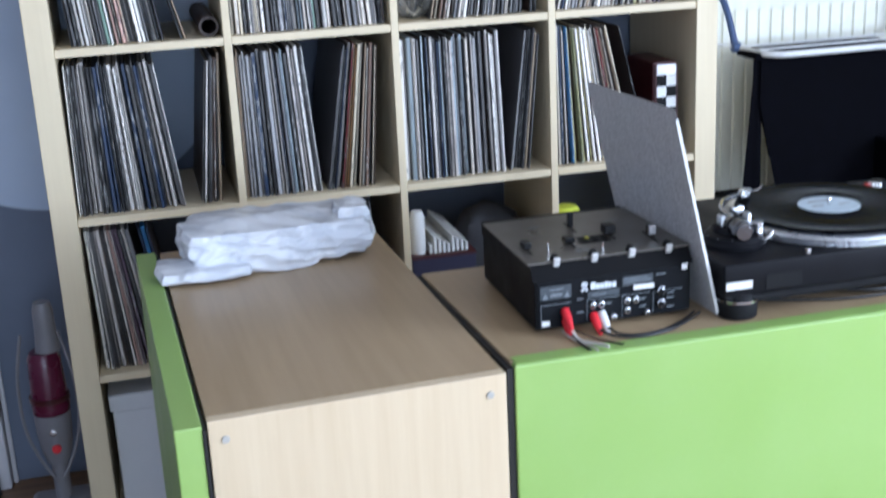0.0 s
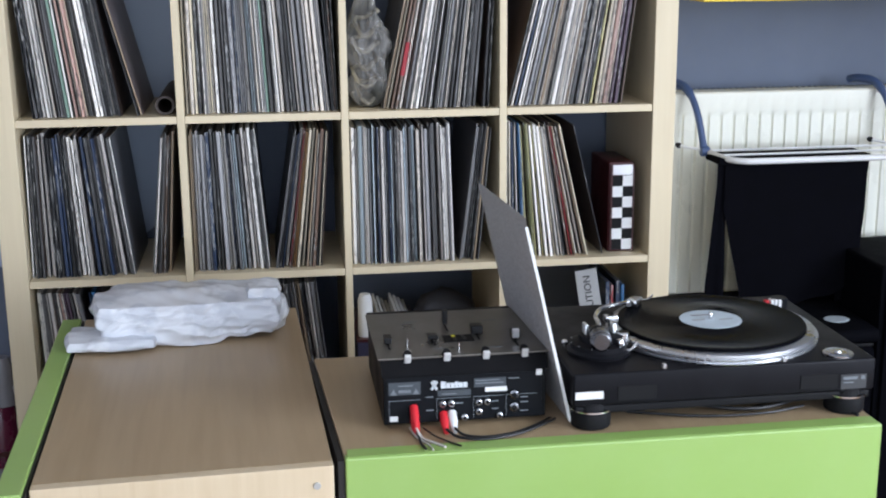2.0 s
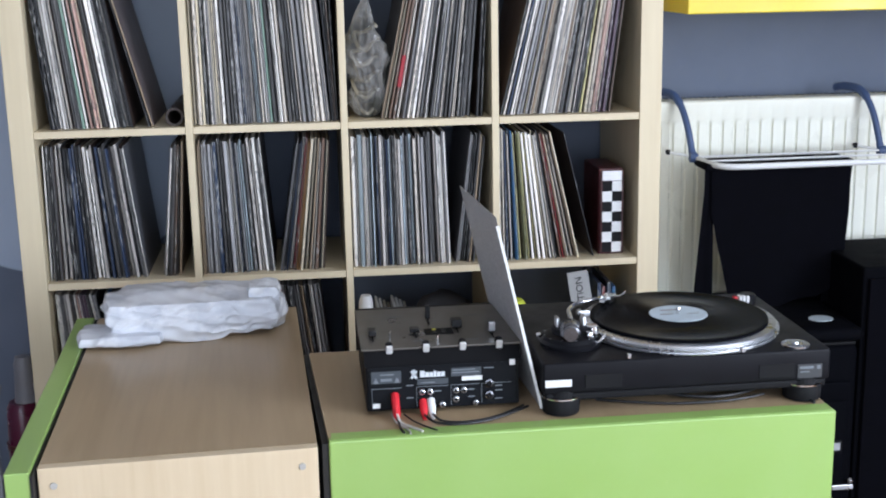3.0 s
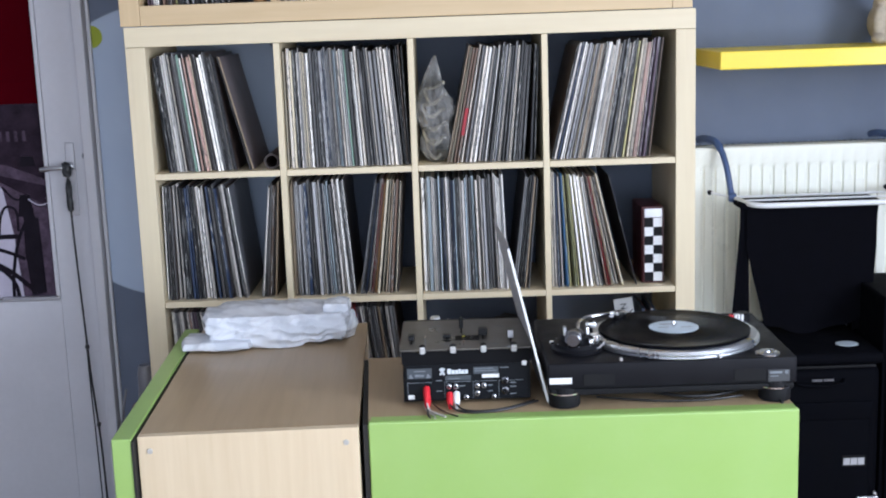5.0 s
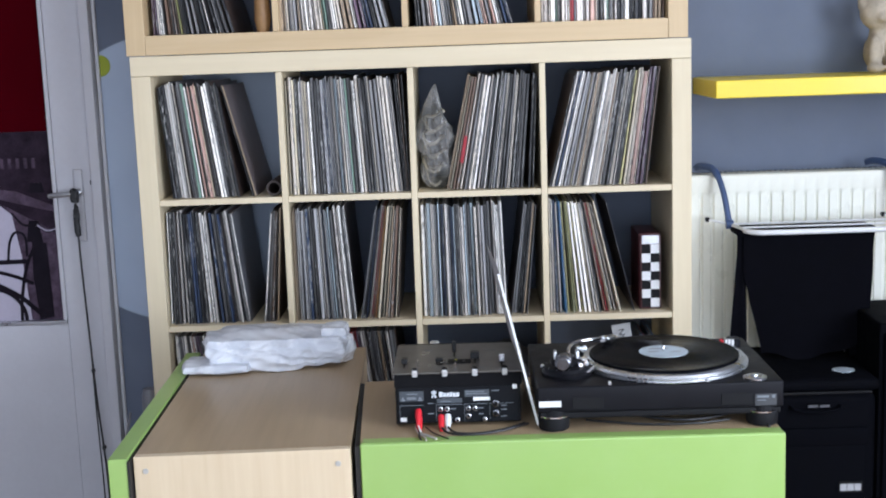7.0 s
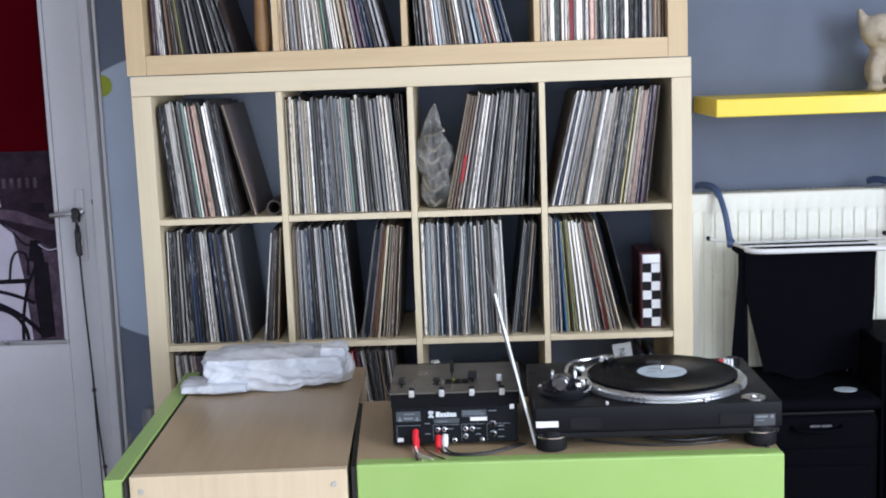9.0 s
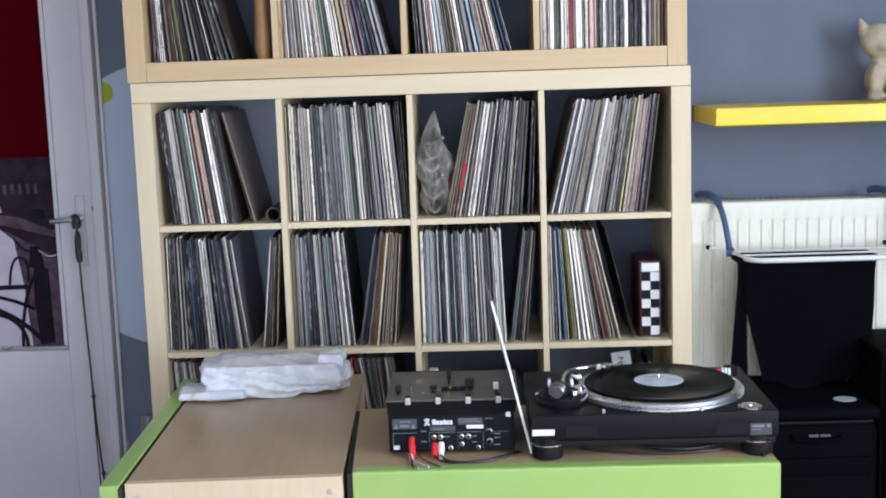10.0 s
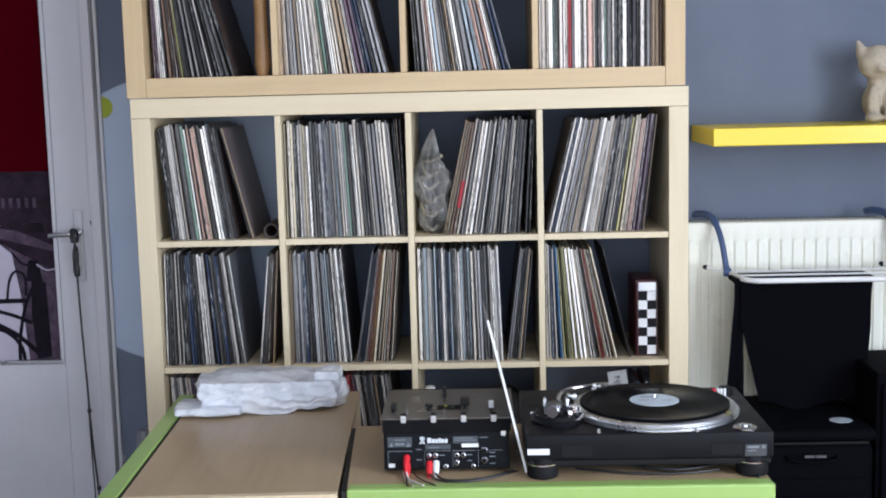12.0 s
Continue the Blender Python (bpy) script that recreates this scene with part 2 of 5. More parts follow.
def shelf_unit(place, rows, mats, label, bend=0.0):
    up, across = mats
    unit = thing("shelving_unit", place, label, "shelving unit")
    h = 2 * BOARD + rows * CELL + (rows - 1) * THIN
    g = 0.0008
    part("top_board", box_bm(0, SHELF_W, 0, DEPTH, h - BOARD, h, 0.0015), across, unit)
    part("bottom_board", box_bm(BOARD + g, SHELF_W - BOARD - g, 0, DEPTH, 0, BOARD, 0.0015), across, unit)
    for x in (0, SHELF_W - BOARD):
        part("side_board", box_bm(x, x + BOARD, 0, DEPTH, 0, h - BOARD - g, 0.0015), up, unit)
    for j in range(1, 4):
        x = cell_x(j) + CELL
        x += bend if j == 1 else 0
        part("divider", box_bm(x, x + THIN, 0.002, DEPTH - 0.002, BOARD + g, h - BOARD - g, 0.0008), up, unit)
    for i in range(1, rows):
        z = BOARD + i * CELL + (i - 1) * THIN
        for j in range(1, 5):
            part("shelf", box_bm(cell_x(j) + g + (bend if j == 2 else 0), cell_x(j) + CELL - g + (bend if j == 1 else 0), 0.003, DEPTH - 0.003, z, z + THIN, 0.0008), across, unit)
    return unit


shelf_unit((0, 0, 0), 4, (BIRCH_WHITE, BIRCH_WHITE_X), "pale birch sixteen-cube shelving unit full of records, on the floor")
shelf_unit((-0.008, 0.004, SHELF_W + 0.002), 2, (BIRCH_WARM, BIRCH_WARM_X), "warm birch cube shelving unit stacked on the pale one", 0.008)

# ---- more materials ----
def sleeve_paint(name, colour, ink, wear=0.5):
    """Printed card: each sleeve a little lighter or darker, broken lettering along the spine, scuffed edges."""
    m, ns, ls, b = nodes_of(name, 0.42)
    info = ns.new("ShaderNodeObjectInfo")
    geo = ns.new("ShaderNodeNewGeometry")
    seed = ns.new("ShaderNodeMath")
    seed.operation = "ADD"
    ls.new(info.outputs["Random"], seed.inputs[0])
    ls.new(geo.outputs["Random Per Island"], seed.inputs[1])
    shift = ns.new("ShaderNodeVectorMath")
    shift.operation = "SCALE"
    shift.inputs[0].default_value = (17, 23, 41)
    ls.new(seed.outputs[0], shift.inputs["Scale"])
    tc = ns.new("ShaderNodeTexCoord")
    add = ns.new("ShaderNodeVectorMath")
    ls.new(tc.outputs["Object"], add.inputs[0])
    ls.new(shift.outputs[0], add.inputs[1])
    lo, hi = ns.new("ShaderNodeMapping"), ns.new("ShaderNodeMapping")
    lo.inputs["Scale"].default_value, hi.inputs["Scale"].default_value = (60, 6, 10), (420, 8, 60)
    ls.new(add.outputs[0], lo.inputs[0])
    ls.new(add.outputs[0], hi.inputs[0])
    blotch = noise_tex(ns, ls, lo.outputs[0], 1.0, 5, 0.6)
    letters = noise_tex(ns, ls, hi.outputs[0], 1.0, 2, 0.5)
    zone = noise_tex(ns, ls, lo.outputs[0], 0.55, 1, 0.4)
    tone = ramp(ns, ls, info.outputs["Random"], [(0.0, 0.6), (0.5, 1.0), (1.0, 1.4)])
    base = mix_rgb(ns, ls, 1.0, colour, tone, "MULTIPLY")
    worn = mix_rgb(ns, ls, ramp(ns, ls, blotch, [(0.56, 0.0), (0.70, wear)]), base, tuple(0.5 * c + 0.28 for c in colour))
    dirt = mix_rgb(ns, ls, ramp(ns, ls, blotch, [(0.28, 0.75), (0.44, 0.0)]), worn, tuple(0.45 * c for c in colour))
    n = ns.new("ShaderNodeMath")
    n.operation = "MULTIPLY"
    ls.new(ramp(ns, ls, letters, [(0.53, 0.0), (0.57, 1.0)]), n.inputs[0])
    ls.new(ramp(ns, ls, zone, [(0.52, 0.0), (0.58, 0.6)]), n.inputs[1])
    ls.new(mix_rgb(ns, ls, n.outputs[0], dirt, ink), b.inputs["Base Color"])
    bump(ns, ls, b, blotch, 0.15, 0.001)
    return m


DARK_INK, PALE_INK = (0.05, 0.05, 0.06), (0.5, 0.5, 0.48)
SLEEVES = {k: sleeve_paint("sleeve_" + k, c, DARK_INK if sum(c) > 0.5 else PALE_INK) for k, c in dict(
    white=(0.92, 0.88, 0.82), offwhite=(0.76, 0.69, 0.60), lightgrey=(0.62, 0.575, 0.53), bluegrey=(0.33, 0.325, 0.33),
    grey=(0.19, 0.185, 0.185), darkgrey=(0.055, 0.053, 0.053), black=(0.010, 0.010, 0.012), cream=(0.58, 0.51, 0.38),
    brown=(0.13, 0.08, 0.055), tan=(0.36, 0.27, 0.18), pink=(0.60, 0.39, 0.32), red=(0.40, 0.045, 0.05),
    blue=(0.05, 0.22, 0.50), skyblue=(0.40, 0.47, 0.51), navy=(0.02, 0.035, 0.075), yellow=(0.46, 0.42, 0.20),
    green=(0.16, 0.24, 0.19), olive=(0.17, 0.17, 0.07), purple=(0.12, 0.075, 0.11), orange=(0.52, 0.27, 0.09)).items()}

CHROME = plain("polished_chrome", (0.75, 0.75, 0.76), 0.13, 1.0, spread=0.05, relief=0.0)
SILVER_PAINT = plain("silver_paint", (0.80, 0.80, 0.79), 0.30, 0.35)
DARK_METAL = plain("dark_gunmetal", (0.16, 0.16, 0.17), 0.22, 1.0, spread=0.1, relief=0.0)
ALU = plain("brushed_aluminium", (0.62, 0.63, 0.65), 0.3, 1.0, spread=0.1, relief=0.05)
TT_BODY = plain("matt_black_plinth", (0.008, 0.008, 0.010), 0.42, spread=0.2, relief=0.04, spec=0.12)
RUBBER = plain("black_rubber", (0.007, 0.007, 0.008), 0.7, spread=0.2, spec=0.2)
MIX_STEEL = plain("dark_grey_steel", (0.15, 0.138, 0.122), 0.32, 0.5, spread=0.12)
MIX_BLACK = plain("black_powder_coat", (0.006, 0.006, 0.007), 0.5, spread=0.2, spec=0.1)
PANEL_PRINT = plain("faded_silk_screen", (0.17, 0.19, 0.21), 0.5, spread=0.2)
WHITE_PRINT = plain("white_print", (0.62, 0.65, 0.68), 0.5, spread=0.06)
WHITE_PLASTIC = plain("white_plastic", (0.75, 0.75, 0.74), 0.4, spread=0.04)
RED_PLASTIC = plain("red_plastic", (0.62, 0.02, 0.03), 0.35, spread=0.1)
AMBER_LED = plain("yellow_led_lens", (0.85, 0.78, 0.05), 0.25)
CABLE_BLACK = plain("black_cable_sheath", (0.012, 0.012, 0.013), 0.45)
CABLE_PALE = plain("pale_grey_cable_sheath", (0.55, 0.52, 0.47), 0.45)
CLOTH_BLACK = plain("black_cotton", (0.003, 0.003, 0.0048), 0.95, spread=0.3, scale=30, spec=0.05, relief=0.4, grain=700)
BAG_NYLON = plain("black_nylon", (0.0022, 0.0024, 0.004), 0.8, spread=0.3, scale=20, spec=0.05, relief=0.35, grain=500)
NAVY_ARM = plain("navy_blue_plastic", (0.05, 0.085, 0.19), 0.4, spread=0.08)
PLUSH = plain("beige_plush", (0.50, 0.43, 0.33), 0.95, spread=0.25, scale=40, spec=0.1, relief=0.8, grain=260)
PURPLE = plain("burgundy_plastic", (0.085, 0.006, 0.028), 0.25, spread=0.12)
GREY_PLASTIC = plain("grey_plastic", (0.20, 0.195, 0.21), 0.4, spread=0.1)
CARDBOARD = plain("white_card", (0.66, 0.67, 0.69), 0.6, spread=0.05, scale=5)
NAVY_CARD = plain("navy_card", (0.025, 0.025, 0.06), 0.6, spread=0.15)
PAPER = plain("white_paper", (0.72, 0.72, 0.70), 0.7, spread=0.06)
TUBE_CARD = plain("dark_brown_card_tube", (0.05, 0.035, 0.03), 0.6)
KRAFT = plain("brown_kraft_paper", (0.33, 0.18, 0.07), 0.5, spread=0.2)
SIGN_GREY = plain("grey_sign_card", (0.38, 0.38, 0.37), 0.5)
YELLOW_GREEN = plain("fluorescent_yellow_felt", (0.62, 0.70, 0.06), 0.8)
RED_LACQUER = plain("dark_red_lacquer", (0.052, 0.007, 0.009), 0.35)
RED_CLOTH = plain("dark_red_fabric", (0.058, 0.001, 0.004), 0.95, spread=0.15, scale=3, spec=0.0)
GREEN_DOT = plain("yellow_green_paint", (0.36, 0.42, 0.03), 0.7)
PHOTO_DARK = plain("photo_dark_tone", (0.026, 0.016, 0.026), 0.35, spread=0.6, scale=22, spec=0.08)
PHOTO_MID = plain("photo_mid_tone", (0.085, 0.058, 0.085), 0.35, spread=0.55, scale=35, spec=0.08)
PHOTO_LIGHT = plain("photo_light_tone", (0.50, 0.46, 0.55), 0.35, spread=0.12, scale=12, spec=0.08)
PHOTO_BLACK = plain("photo_black_tone", (0.012, 0.009, 0.014), 0.35, spread=0.4, spec=0.08)


def silver_card():
    m, ns, ls, b = nodes_of("silver_grey_card", 0.45, 0.1)
    streak = noise_tex(ns, ls, coords(ns, ls, (3, 70, 3)), 1.6, 4)
    fine = noise_tex(ns, ls, coords(ns, ls), 260, 2)
    c = ramp(ns, ls, streak, [(0.3, (0.50, 0.50, 0.51)), (0.7, (0.64, 0.64, 0.66))])
    ls.new(mix_rgb(ns, ls, 0.45, c, ramp(ns, ls, fine, [(0.35, (0.34, 0.34, 0.35)), (0.65, (0.80, 0.80, 0.82))])), b.inputs["Base Color"])
    return m


def vinyl_material():
    """Black vinyl: the grooves draw each reflected light out into a glint across the disc."""
    m, ns, ls, b = nodes_of("black_vinyl", 0.30, spec=0.022)
    b.inputs["Base Color"].default_value = (0.005, 0.005, 0.006, 1)
    tan = ns.new("ShaderNodeTangent")
    tan.direction_type, tan.axis = "RADIAL", "Z"
    ls.new(tan.outputs[0], b.inputs["Tangent"])
    b.inputs["Anisotropic"].default_value = 0.85
    ln = ns.new("ShaderNodeVectorMath")
    ln.operation = "LENGTH"
    ls.new(coords(ns, ls), ln.inputs[0])
    bands = ns.new("ShaderNodeTexNoise")
    bands.noise_dimensions = "1D"
    bands.inputs["Scale"].default_value = 260
    ls.new(ln.outputs["Value"], bands.inputs["W"])
    ls.new(ramp(ns, ls, bands.outputs[0], [(0.35, 0.17), (0.65, 0.27)]), b.inputs["Roughness"])
    return m


def crinkle_material(name, colour, print_colour, alpha=1.0, rough=0.25, much=0.55):
    m, ns, ls, b = nodes_of(name, rough)
    vec = coords(ns, ls)
    v = ns.new("ShaderNodeTexVoronoi")
    v.inputs["Scale"].default_value = 16
    ls.new(vec, v.inputs["Vector"])
    n = noise_tex(ns, ls, vec, 11, 5)
    ls.new(mix_rgb(ns, ls, ramp(ns, ls, n, [(0.50, 0.0), (0.58, much)]), colour, print_colour), b.inputs["Base Color"])
    bump(ns, ls, b, v.outputs["Distance"], 0.5, 0.004)
    b.inputs["Alpha"].default_value = alpha
    return m


SILVER_CARD = silver_card()
VINYL = vinyl_material()
BAG_WHITE = crinkle_material("white_plastic_bag", (0.80, 0.82, 0.86), (0.42, 0.46, 0.54), much=0.4)
BAG_CLEAR = crinkle_material("cloudy_plastic_bag", (0.36, 0.35, 0.33), (0.10, 0.10, 0.085), 0.50, 0.16, 0.9)
GLASS, _gn, _gl, _gb = nodes_of("window_glass", 0.02)
_gb.inputs["Transmission Weight"].default_value = 1.0
_gb.inputs["IOR"].default_value = 1.45


def mesh_bar(bm, x0, x1, z0, z1, y, depth=0.0008):
    """A raised printed bar or badge on a face that looks towards -y."""
    return box_bm(x0, x1, y - depth, y + depth, z0, z1, bm=bm)


def tri_bm(x, z, w, h, y, bm):
    c = bmesh.new()
    pts = [(x - w / 2, z), (x + w / 2, z), (x, z + h)]
    lo = [c.verts.new((px, y, pz)) for px, pz in pts]
    hi = [c.verts.new((px, y - 0.0008, pz)) for px, pz in pts]
    c.faces.new(lo)
    c.faces.new(hi)
    for k in range(3):
        c.faces.new((lo[k], lo[(k + 1) % 3], hi[(k + 1) % 3], hi[k]))
    return join_bm(bm, c)


BACK = pose(0, 0, 0, 90)       # turns a z-axis solid to face -y

# ---- cabinet with the green side ----
CW, CD = 0.411, 0.80
cab = thing("low_cabinet", (0.240, -1.071, 0.006), "low birch cabinet beside the desk, green side panel", "cabinet", turn=2.3)
part("top_panel", box_bm(0, CW, 0.0195, CD, 0.718, 0.737, 0.001), SHADED_TOP_WOOD, cab)
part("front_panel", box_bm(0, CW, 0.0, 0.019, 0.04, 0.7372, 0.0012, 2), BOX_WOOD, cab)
for x in (0.0, CW - 0.018):
    part("side_panel", box_bm(x, x + 0.018, 0.0215, CD - 0.002, 0.04, 0.7172, 0.0008), BOX_WOOD, cab)
part("back_panel", box_bm(0.0185, CW - 0.0185, CD - 0.02, CD - 0.002, 0.04, 0.7172), BOX_WOOD, cab)
part("plinth", box_bm(0.01, CW - 0.01, 0.03, CD - 0.02, -0.006, 0.0395), DARK_GAP, cab)
PLUG = plain("pale_grey_plug", (0.44, 0.42, 0.38), 0.5)
for x in (0.022, CW - 0.024):
    part("screw_cover", cyl_bm(0.0055, 0.003, 16, bevel=0.0008, m=Matrix.Translation((x, 0.0008, 0.709)) @ BACK), PLUG, cab, "grey screw cover")
side = part("green_side_panel", box_bm(-0.044, -0.008, -0.018, CD, -0.006, 0.740, 0.002), GREEN, cab, "lime-green lacquered side panel")
# Added strip: its black stands for the shade between green panel and cabinet.
part("edge_tape", box_bm(-0.0075, -0.0035, -0.02, CD, 0.0, 0.735), DARK_GAP, side, "black strip added as shade in the gap")

# ---- desk with the green front ----
def splayed(bm):
    """The desk is a little out of square: its inner side runs outwards to the back."""
    for v in bm.verts:
        if v.co.x < 0.1:
            v.co.x -= 0.026 * v.co.y / 0.45
    return bm


desk = thing("desk", (0.668, -1.04, 0), "birch-topped desk with a glossy lime-green front carrying the record player", "desk")
part("top_panel", splayed(box_bm(0.0, 0.808, 0.0185, 0.45, 0.722, 0.745, 0.001)), SHADED_TOP_WOOD, desk)
front = part("front_panel", box_bm(0.0, 0.810, 0.0, 0.018, 0.0, 0.7455, 0.003, 3), GREEN, desk, "glossy lime-green front panel")
part("film_edge", box_bm(0.004, 0.806, 0.004, 0.032, 0.7458, 0.7466), GREEN, front)
# Painted black for the shade in the gap towards the cabinet.
part("side_panel", splayed(box_bm(-0.010, -0.0008, 0.004, 0.45, 0.0, 0.741)), DARK_GAP, desk, "desk side blackened as shade in the gap")
part("side_panel", box_bm(0.790, 0.808, 0.0185, 0.45, 0.0, 0.7215), BOX_WOOD, desk)
part("back_panel", box_bm(0.0, 0.7895, 0.43, 0.448, 0.0, 0.7215), BOX_WOOD, desk)
DESK_Z = 0.746

# ---- record player, seen from behind ----
tt = thing("turntable", (1.011, -0.990, DESK_Z), "black direct-drive turntable playing a record, seen from its back", "turntable")
TW, TD = 0.475, 0.355
body = part("plinth", box_bm(0, TW, 0, TD, 0.036, 0.0875, 0.004, 3), TT_BODY, tt, smooth=True)
part("base", box_bm(0.004, TW - 0.004, 0.004, TD - 0.004, 0.022, 0.0355, 0.004, 2), RUBBER, tt, "black rubber base")
for x in (0.068, 0.355):
    part("vent_panel", box_bm(x, x + 0.060, -0.0012, 0.001, 0.043, 0.066, 0.0006), RUBBER, body, "recess cover on the back")
part("back_plate", mesh_bar(bmesh.new(), 0.420, 0.461, 0.030 + 0.010, 0.063, -0.0005), plain("smoky_label", (0.05, 0.054, 0.058), 0.35), body, "dark metallic maker's plate")
bm = mesh_bar(bmesh.new(), 0.423, 0.446, 0.056, 0.060, -0.0016)
mesh_bar(bm, 0.424, 0.440, 0.050, 0.0515, -0.0016)
mesh_bar(bm, 0.452, 0.458, 0.055, 0.061, -0.0016)
part("maker_mark", bm, PANEL_PRINT, body)
part("sticker", box_bm(0.003, 0.046, -0.0012, 0.0005, 0.048, 0.060, 0.0003), WHITE_PLASTIC, body, "blank white sticker")
for x, y in ((0.033, 0.022), (0.438, 0.022), (0.033, 0.322), (0.438, 0.322)):
    foot = part("foot", cyl_bm(0.030, 0.026, 32, 0.031, 0.003, Matrix.Translation((x, y, 0.0))), RUBBER, tt, smooth=True)
    part("trim_ring", lathe_bm([(0.0295, 0.0), (0.0318, 0.0005), (0.0318, 0.003), (0.0295, 0.0035)], 32, Matrix.Translation((x, y, 0.0262))), CHROME, foot, "thin chrome trim ring", True)
    part("stem", cyl_bm(0.024, 0.010, 24, m=Matrix.Translation((x, y, 0.0295))), RUBBER, foot)
PX, PY = 0.270, 0.165
platter = part("platter", lathe_bm([(0.150, 0.0), (0.1675, 0.0), (0.1685, 0.002), (0.1660, 0.0035), (0.1680, 0.0055), (0.1690, 0.0080), (0.1660, 0.0090),
                                    (0.1670, 0.0105), (0.1645, 0.0140), (0.1600, 0.0155), (0.02, 0.0155)], 96, Matrix.Translation((PX, PY, 0.0885))), ALU, tt, "silver stepped platter rim", True)
dots = bmesh.new()
for ring_z, ring_r, count in ((0.0900, 0.1682, 90), (0.0960, 0.1688, 96)):
    for k in range(count):
        a = 2 * math.pi * k / count
        join_bm(dots, box_bm(-0.0012, 0.0012, -0.0018, 0.0018, -0.0008, 0.0008), Matrix.Translation((PX + ring_r * math.cos(a), PY + ring_r * math.sin(a), ring_z)) @ Matrix.Rotation(a, 4, "Z"))
part("strobe_dots", dots, ALU, platter)
part("slipmat", cyl_bm(0.1520, 0.003, 64, m=Matrix.Translation((PX, PY, 0.1042))), CLOTH_BLACK, platter)
rec_ob = part("record", lathe_bm([(0.1508, 0.0), (0.1515, 0.0008), (0.1508, 0.0018), (0.1480, 0.0022), (0.1460, 0.0018), (0.052, 0.0018), (0.051, 0.0022), (0.004, 0.0022)], 96), VINYL, platter, "black vinyl record", True)
rec_ob.location = (PX, PY, 0.1074)
lab = part("centre_label", cyl_bm(0.050, 0.0008, 48, m=Matrix.Translation((PX, PY, 0.1097))), plain("pale_blue_label_paper", (0.50, 0.58, 0.64), 0.5, scale=40), platter, "pale blue paper centre label", True)
for x0, x1, y0, y1 in ((-0.025, 0.012, 0.020, 0.026), (-0.032, -0.010, -0.004, 0.0), (0.014, 0.036, -0.006, -0.003)):
    part("label_bar", box_bm(PX + x0, PX + x1, PY + y0, PY + y1, 0.1105, 0.1108), GREY_PLASTIC, platter)
part("spindle", cyl_bm(0.0036, 0.012, 16, 0.0028, 0.0008, Matrix.Translation((PX, PY, 0.1101))), CHROME, platter, smooth=True)
part("pitch_adapter", lathe_bm([(0.0, 0.0), (0.0225, 0.0), (0.0228, 0.003), (0.019, 0.005), (0.006, 0.004), (0.0055, 0.007), (0.0, 0.007)], 32, Matrix.Translation((0.425, 0.026, 0.0875))), ALU, tt, "chrome single adapter disc", True)
# stop button and lamp tower on the far corner
tower = part("strobe_tower", lathe_bm([(0.0, 0.0), (0.016, 0.0), (0.016, 0.014), (0.013, 0.018), (0.0, 0.018)], 28, Matrix.Translation((0.438, 0.285, 0.0875))), TT_BODY, tt, smooth=True)
part("strobe_lens", box_bm(0.408, 0.416, 0.270, 0.282, 0.0885, 0.104, 0.002), RED_PLASTIC, tower, "red strobe lens")
for k in range(3):
    part("button_rib", box_bm(0.418 + k * 0.007, 0.423 + k * 0.007, 0.268, 0.283, 0.0885, 0.105, 0.001), WHITE_PLASTIC, tower, "white rib")
for x in (0.141, 0.330):
    part("hinge_pin", box_bm(x - 0.003, x + 0.003, 0.004, 0.012, 0.0875, 0.095, 0.001), ALU, tt)
# tonearm
AX, AY = 0.066, 0.100
arm_base = part("tonearm_base", lathe_bm([(0.0, 0.0), (0.050, 0.0), (0.051, 0.006), (0.046, 0.010), (0.046, 0.017), (0.036, 0.021), (0.0, 0.021)], 48, Matrix.Translation((AX, AY, 0.0875))), TT_BODY, tt, smooth=True)
part("height_ring", lathe_bm([(0.0, 0.0), (0.033, 0.0), (0.033, 0.009), (0.030, 0.011), (0.0, 0.011)], 40, Matrix.Translation((AX, AY, 0.1085))), TT_BODY, arm_base, smooth=True)
for a in range(0, 360, 30):
    part("ring_mark", box_bm(-0.0006, 0.0006, 0.0405, 0.0455, 0, 0.0006), WHITE_PRINT, arm_base).matrix_local = pose(AX, AY, 0.1048, 0, 0, a)
gimbal = part("gimbal", lathe_bm([(0.0, 0.0), (0.015, 0.0), (0.018, 0.006), (0.018, 0.012), (0.013, 0.017), (0.0, 0.018)], 28, Matrix.Translation((AX - 0.002, AY - 0.004, 0.1110))), DARK_METAL, tt, "dark gimbal bearing", True)
for dx in (-0.026, 0.018):
    part("yoke", box_bm(AX + dx, AX + dx + 0.006, AY - 0.010, AY + 0.010, 0.1030, 0.1350, 0.002), ALU, gimbal, smooth=True)
wt = part("counterweight", lathe_bm([(0.0, 0.0), (0.015, 0.0), (0.0165, 0.002), (0.0165, 0.020), (0.0145, 0.022), (0.0145, 0.028), (0.012, 0.030), (0.0, 0.030)], 32,
                                     Matrix.Translation((AX - 0.008, AY - 0.028, 0.1210)) @ pose(0, 0, 0, 90, 0, -8)), DARK_METAL, tt, "dark metal counterweight", True)
part("weight_dial", lathe_bm([(0.0, 0.0), (0.0168, 0.0), (0.0168, 0.005), (0.0, 0.005)], 32, Matrix.Translation((AX - 0.0075, AY - 0.022, 0.1210)) @ pose(0, 0, 0, 90, 0, -8)), TT_BODY, wt, smooth=True)
part("arm_tube", tube_bm([(AX - 0.004, AY - 0.02, 0.121), (AX + 0.006, AY + 0.030, 0.123), (AX + 0.012, AY + 0.068, 0.125), (AX + 0.032, AY + 0.100, 0.127), (AX + 0.068, AY + 0.120, 0.127), (AX + 0.094, AY + 0.150, 0.122)], 0.0038, 14), CHROME, tt, "polished S-shaped tonearm tube", True)
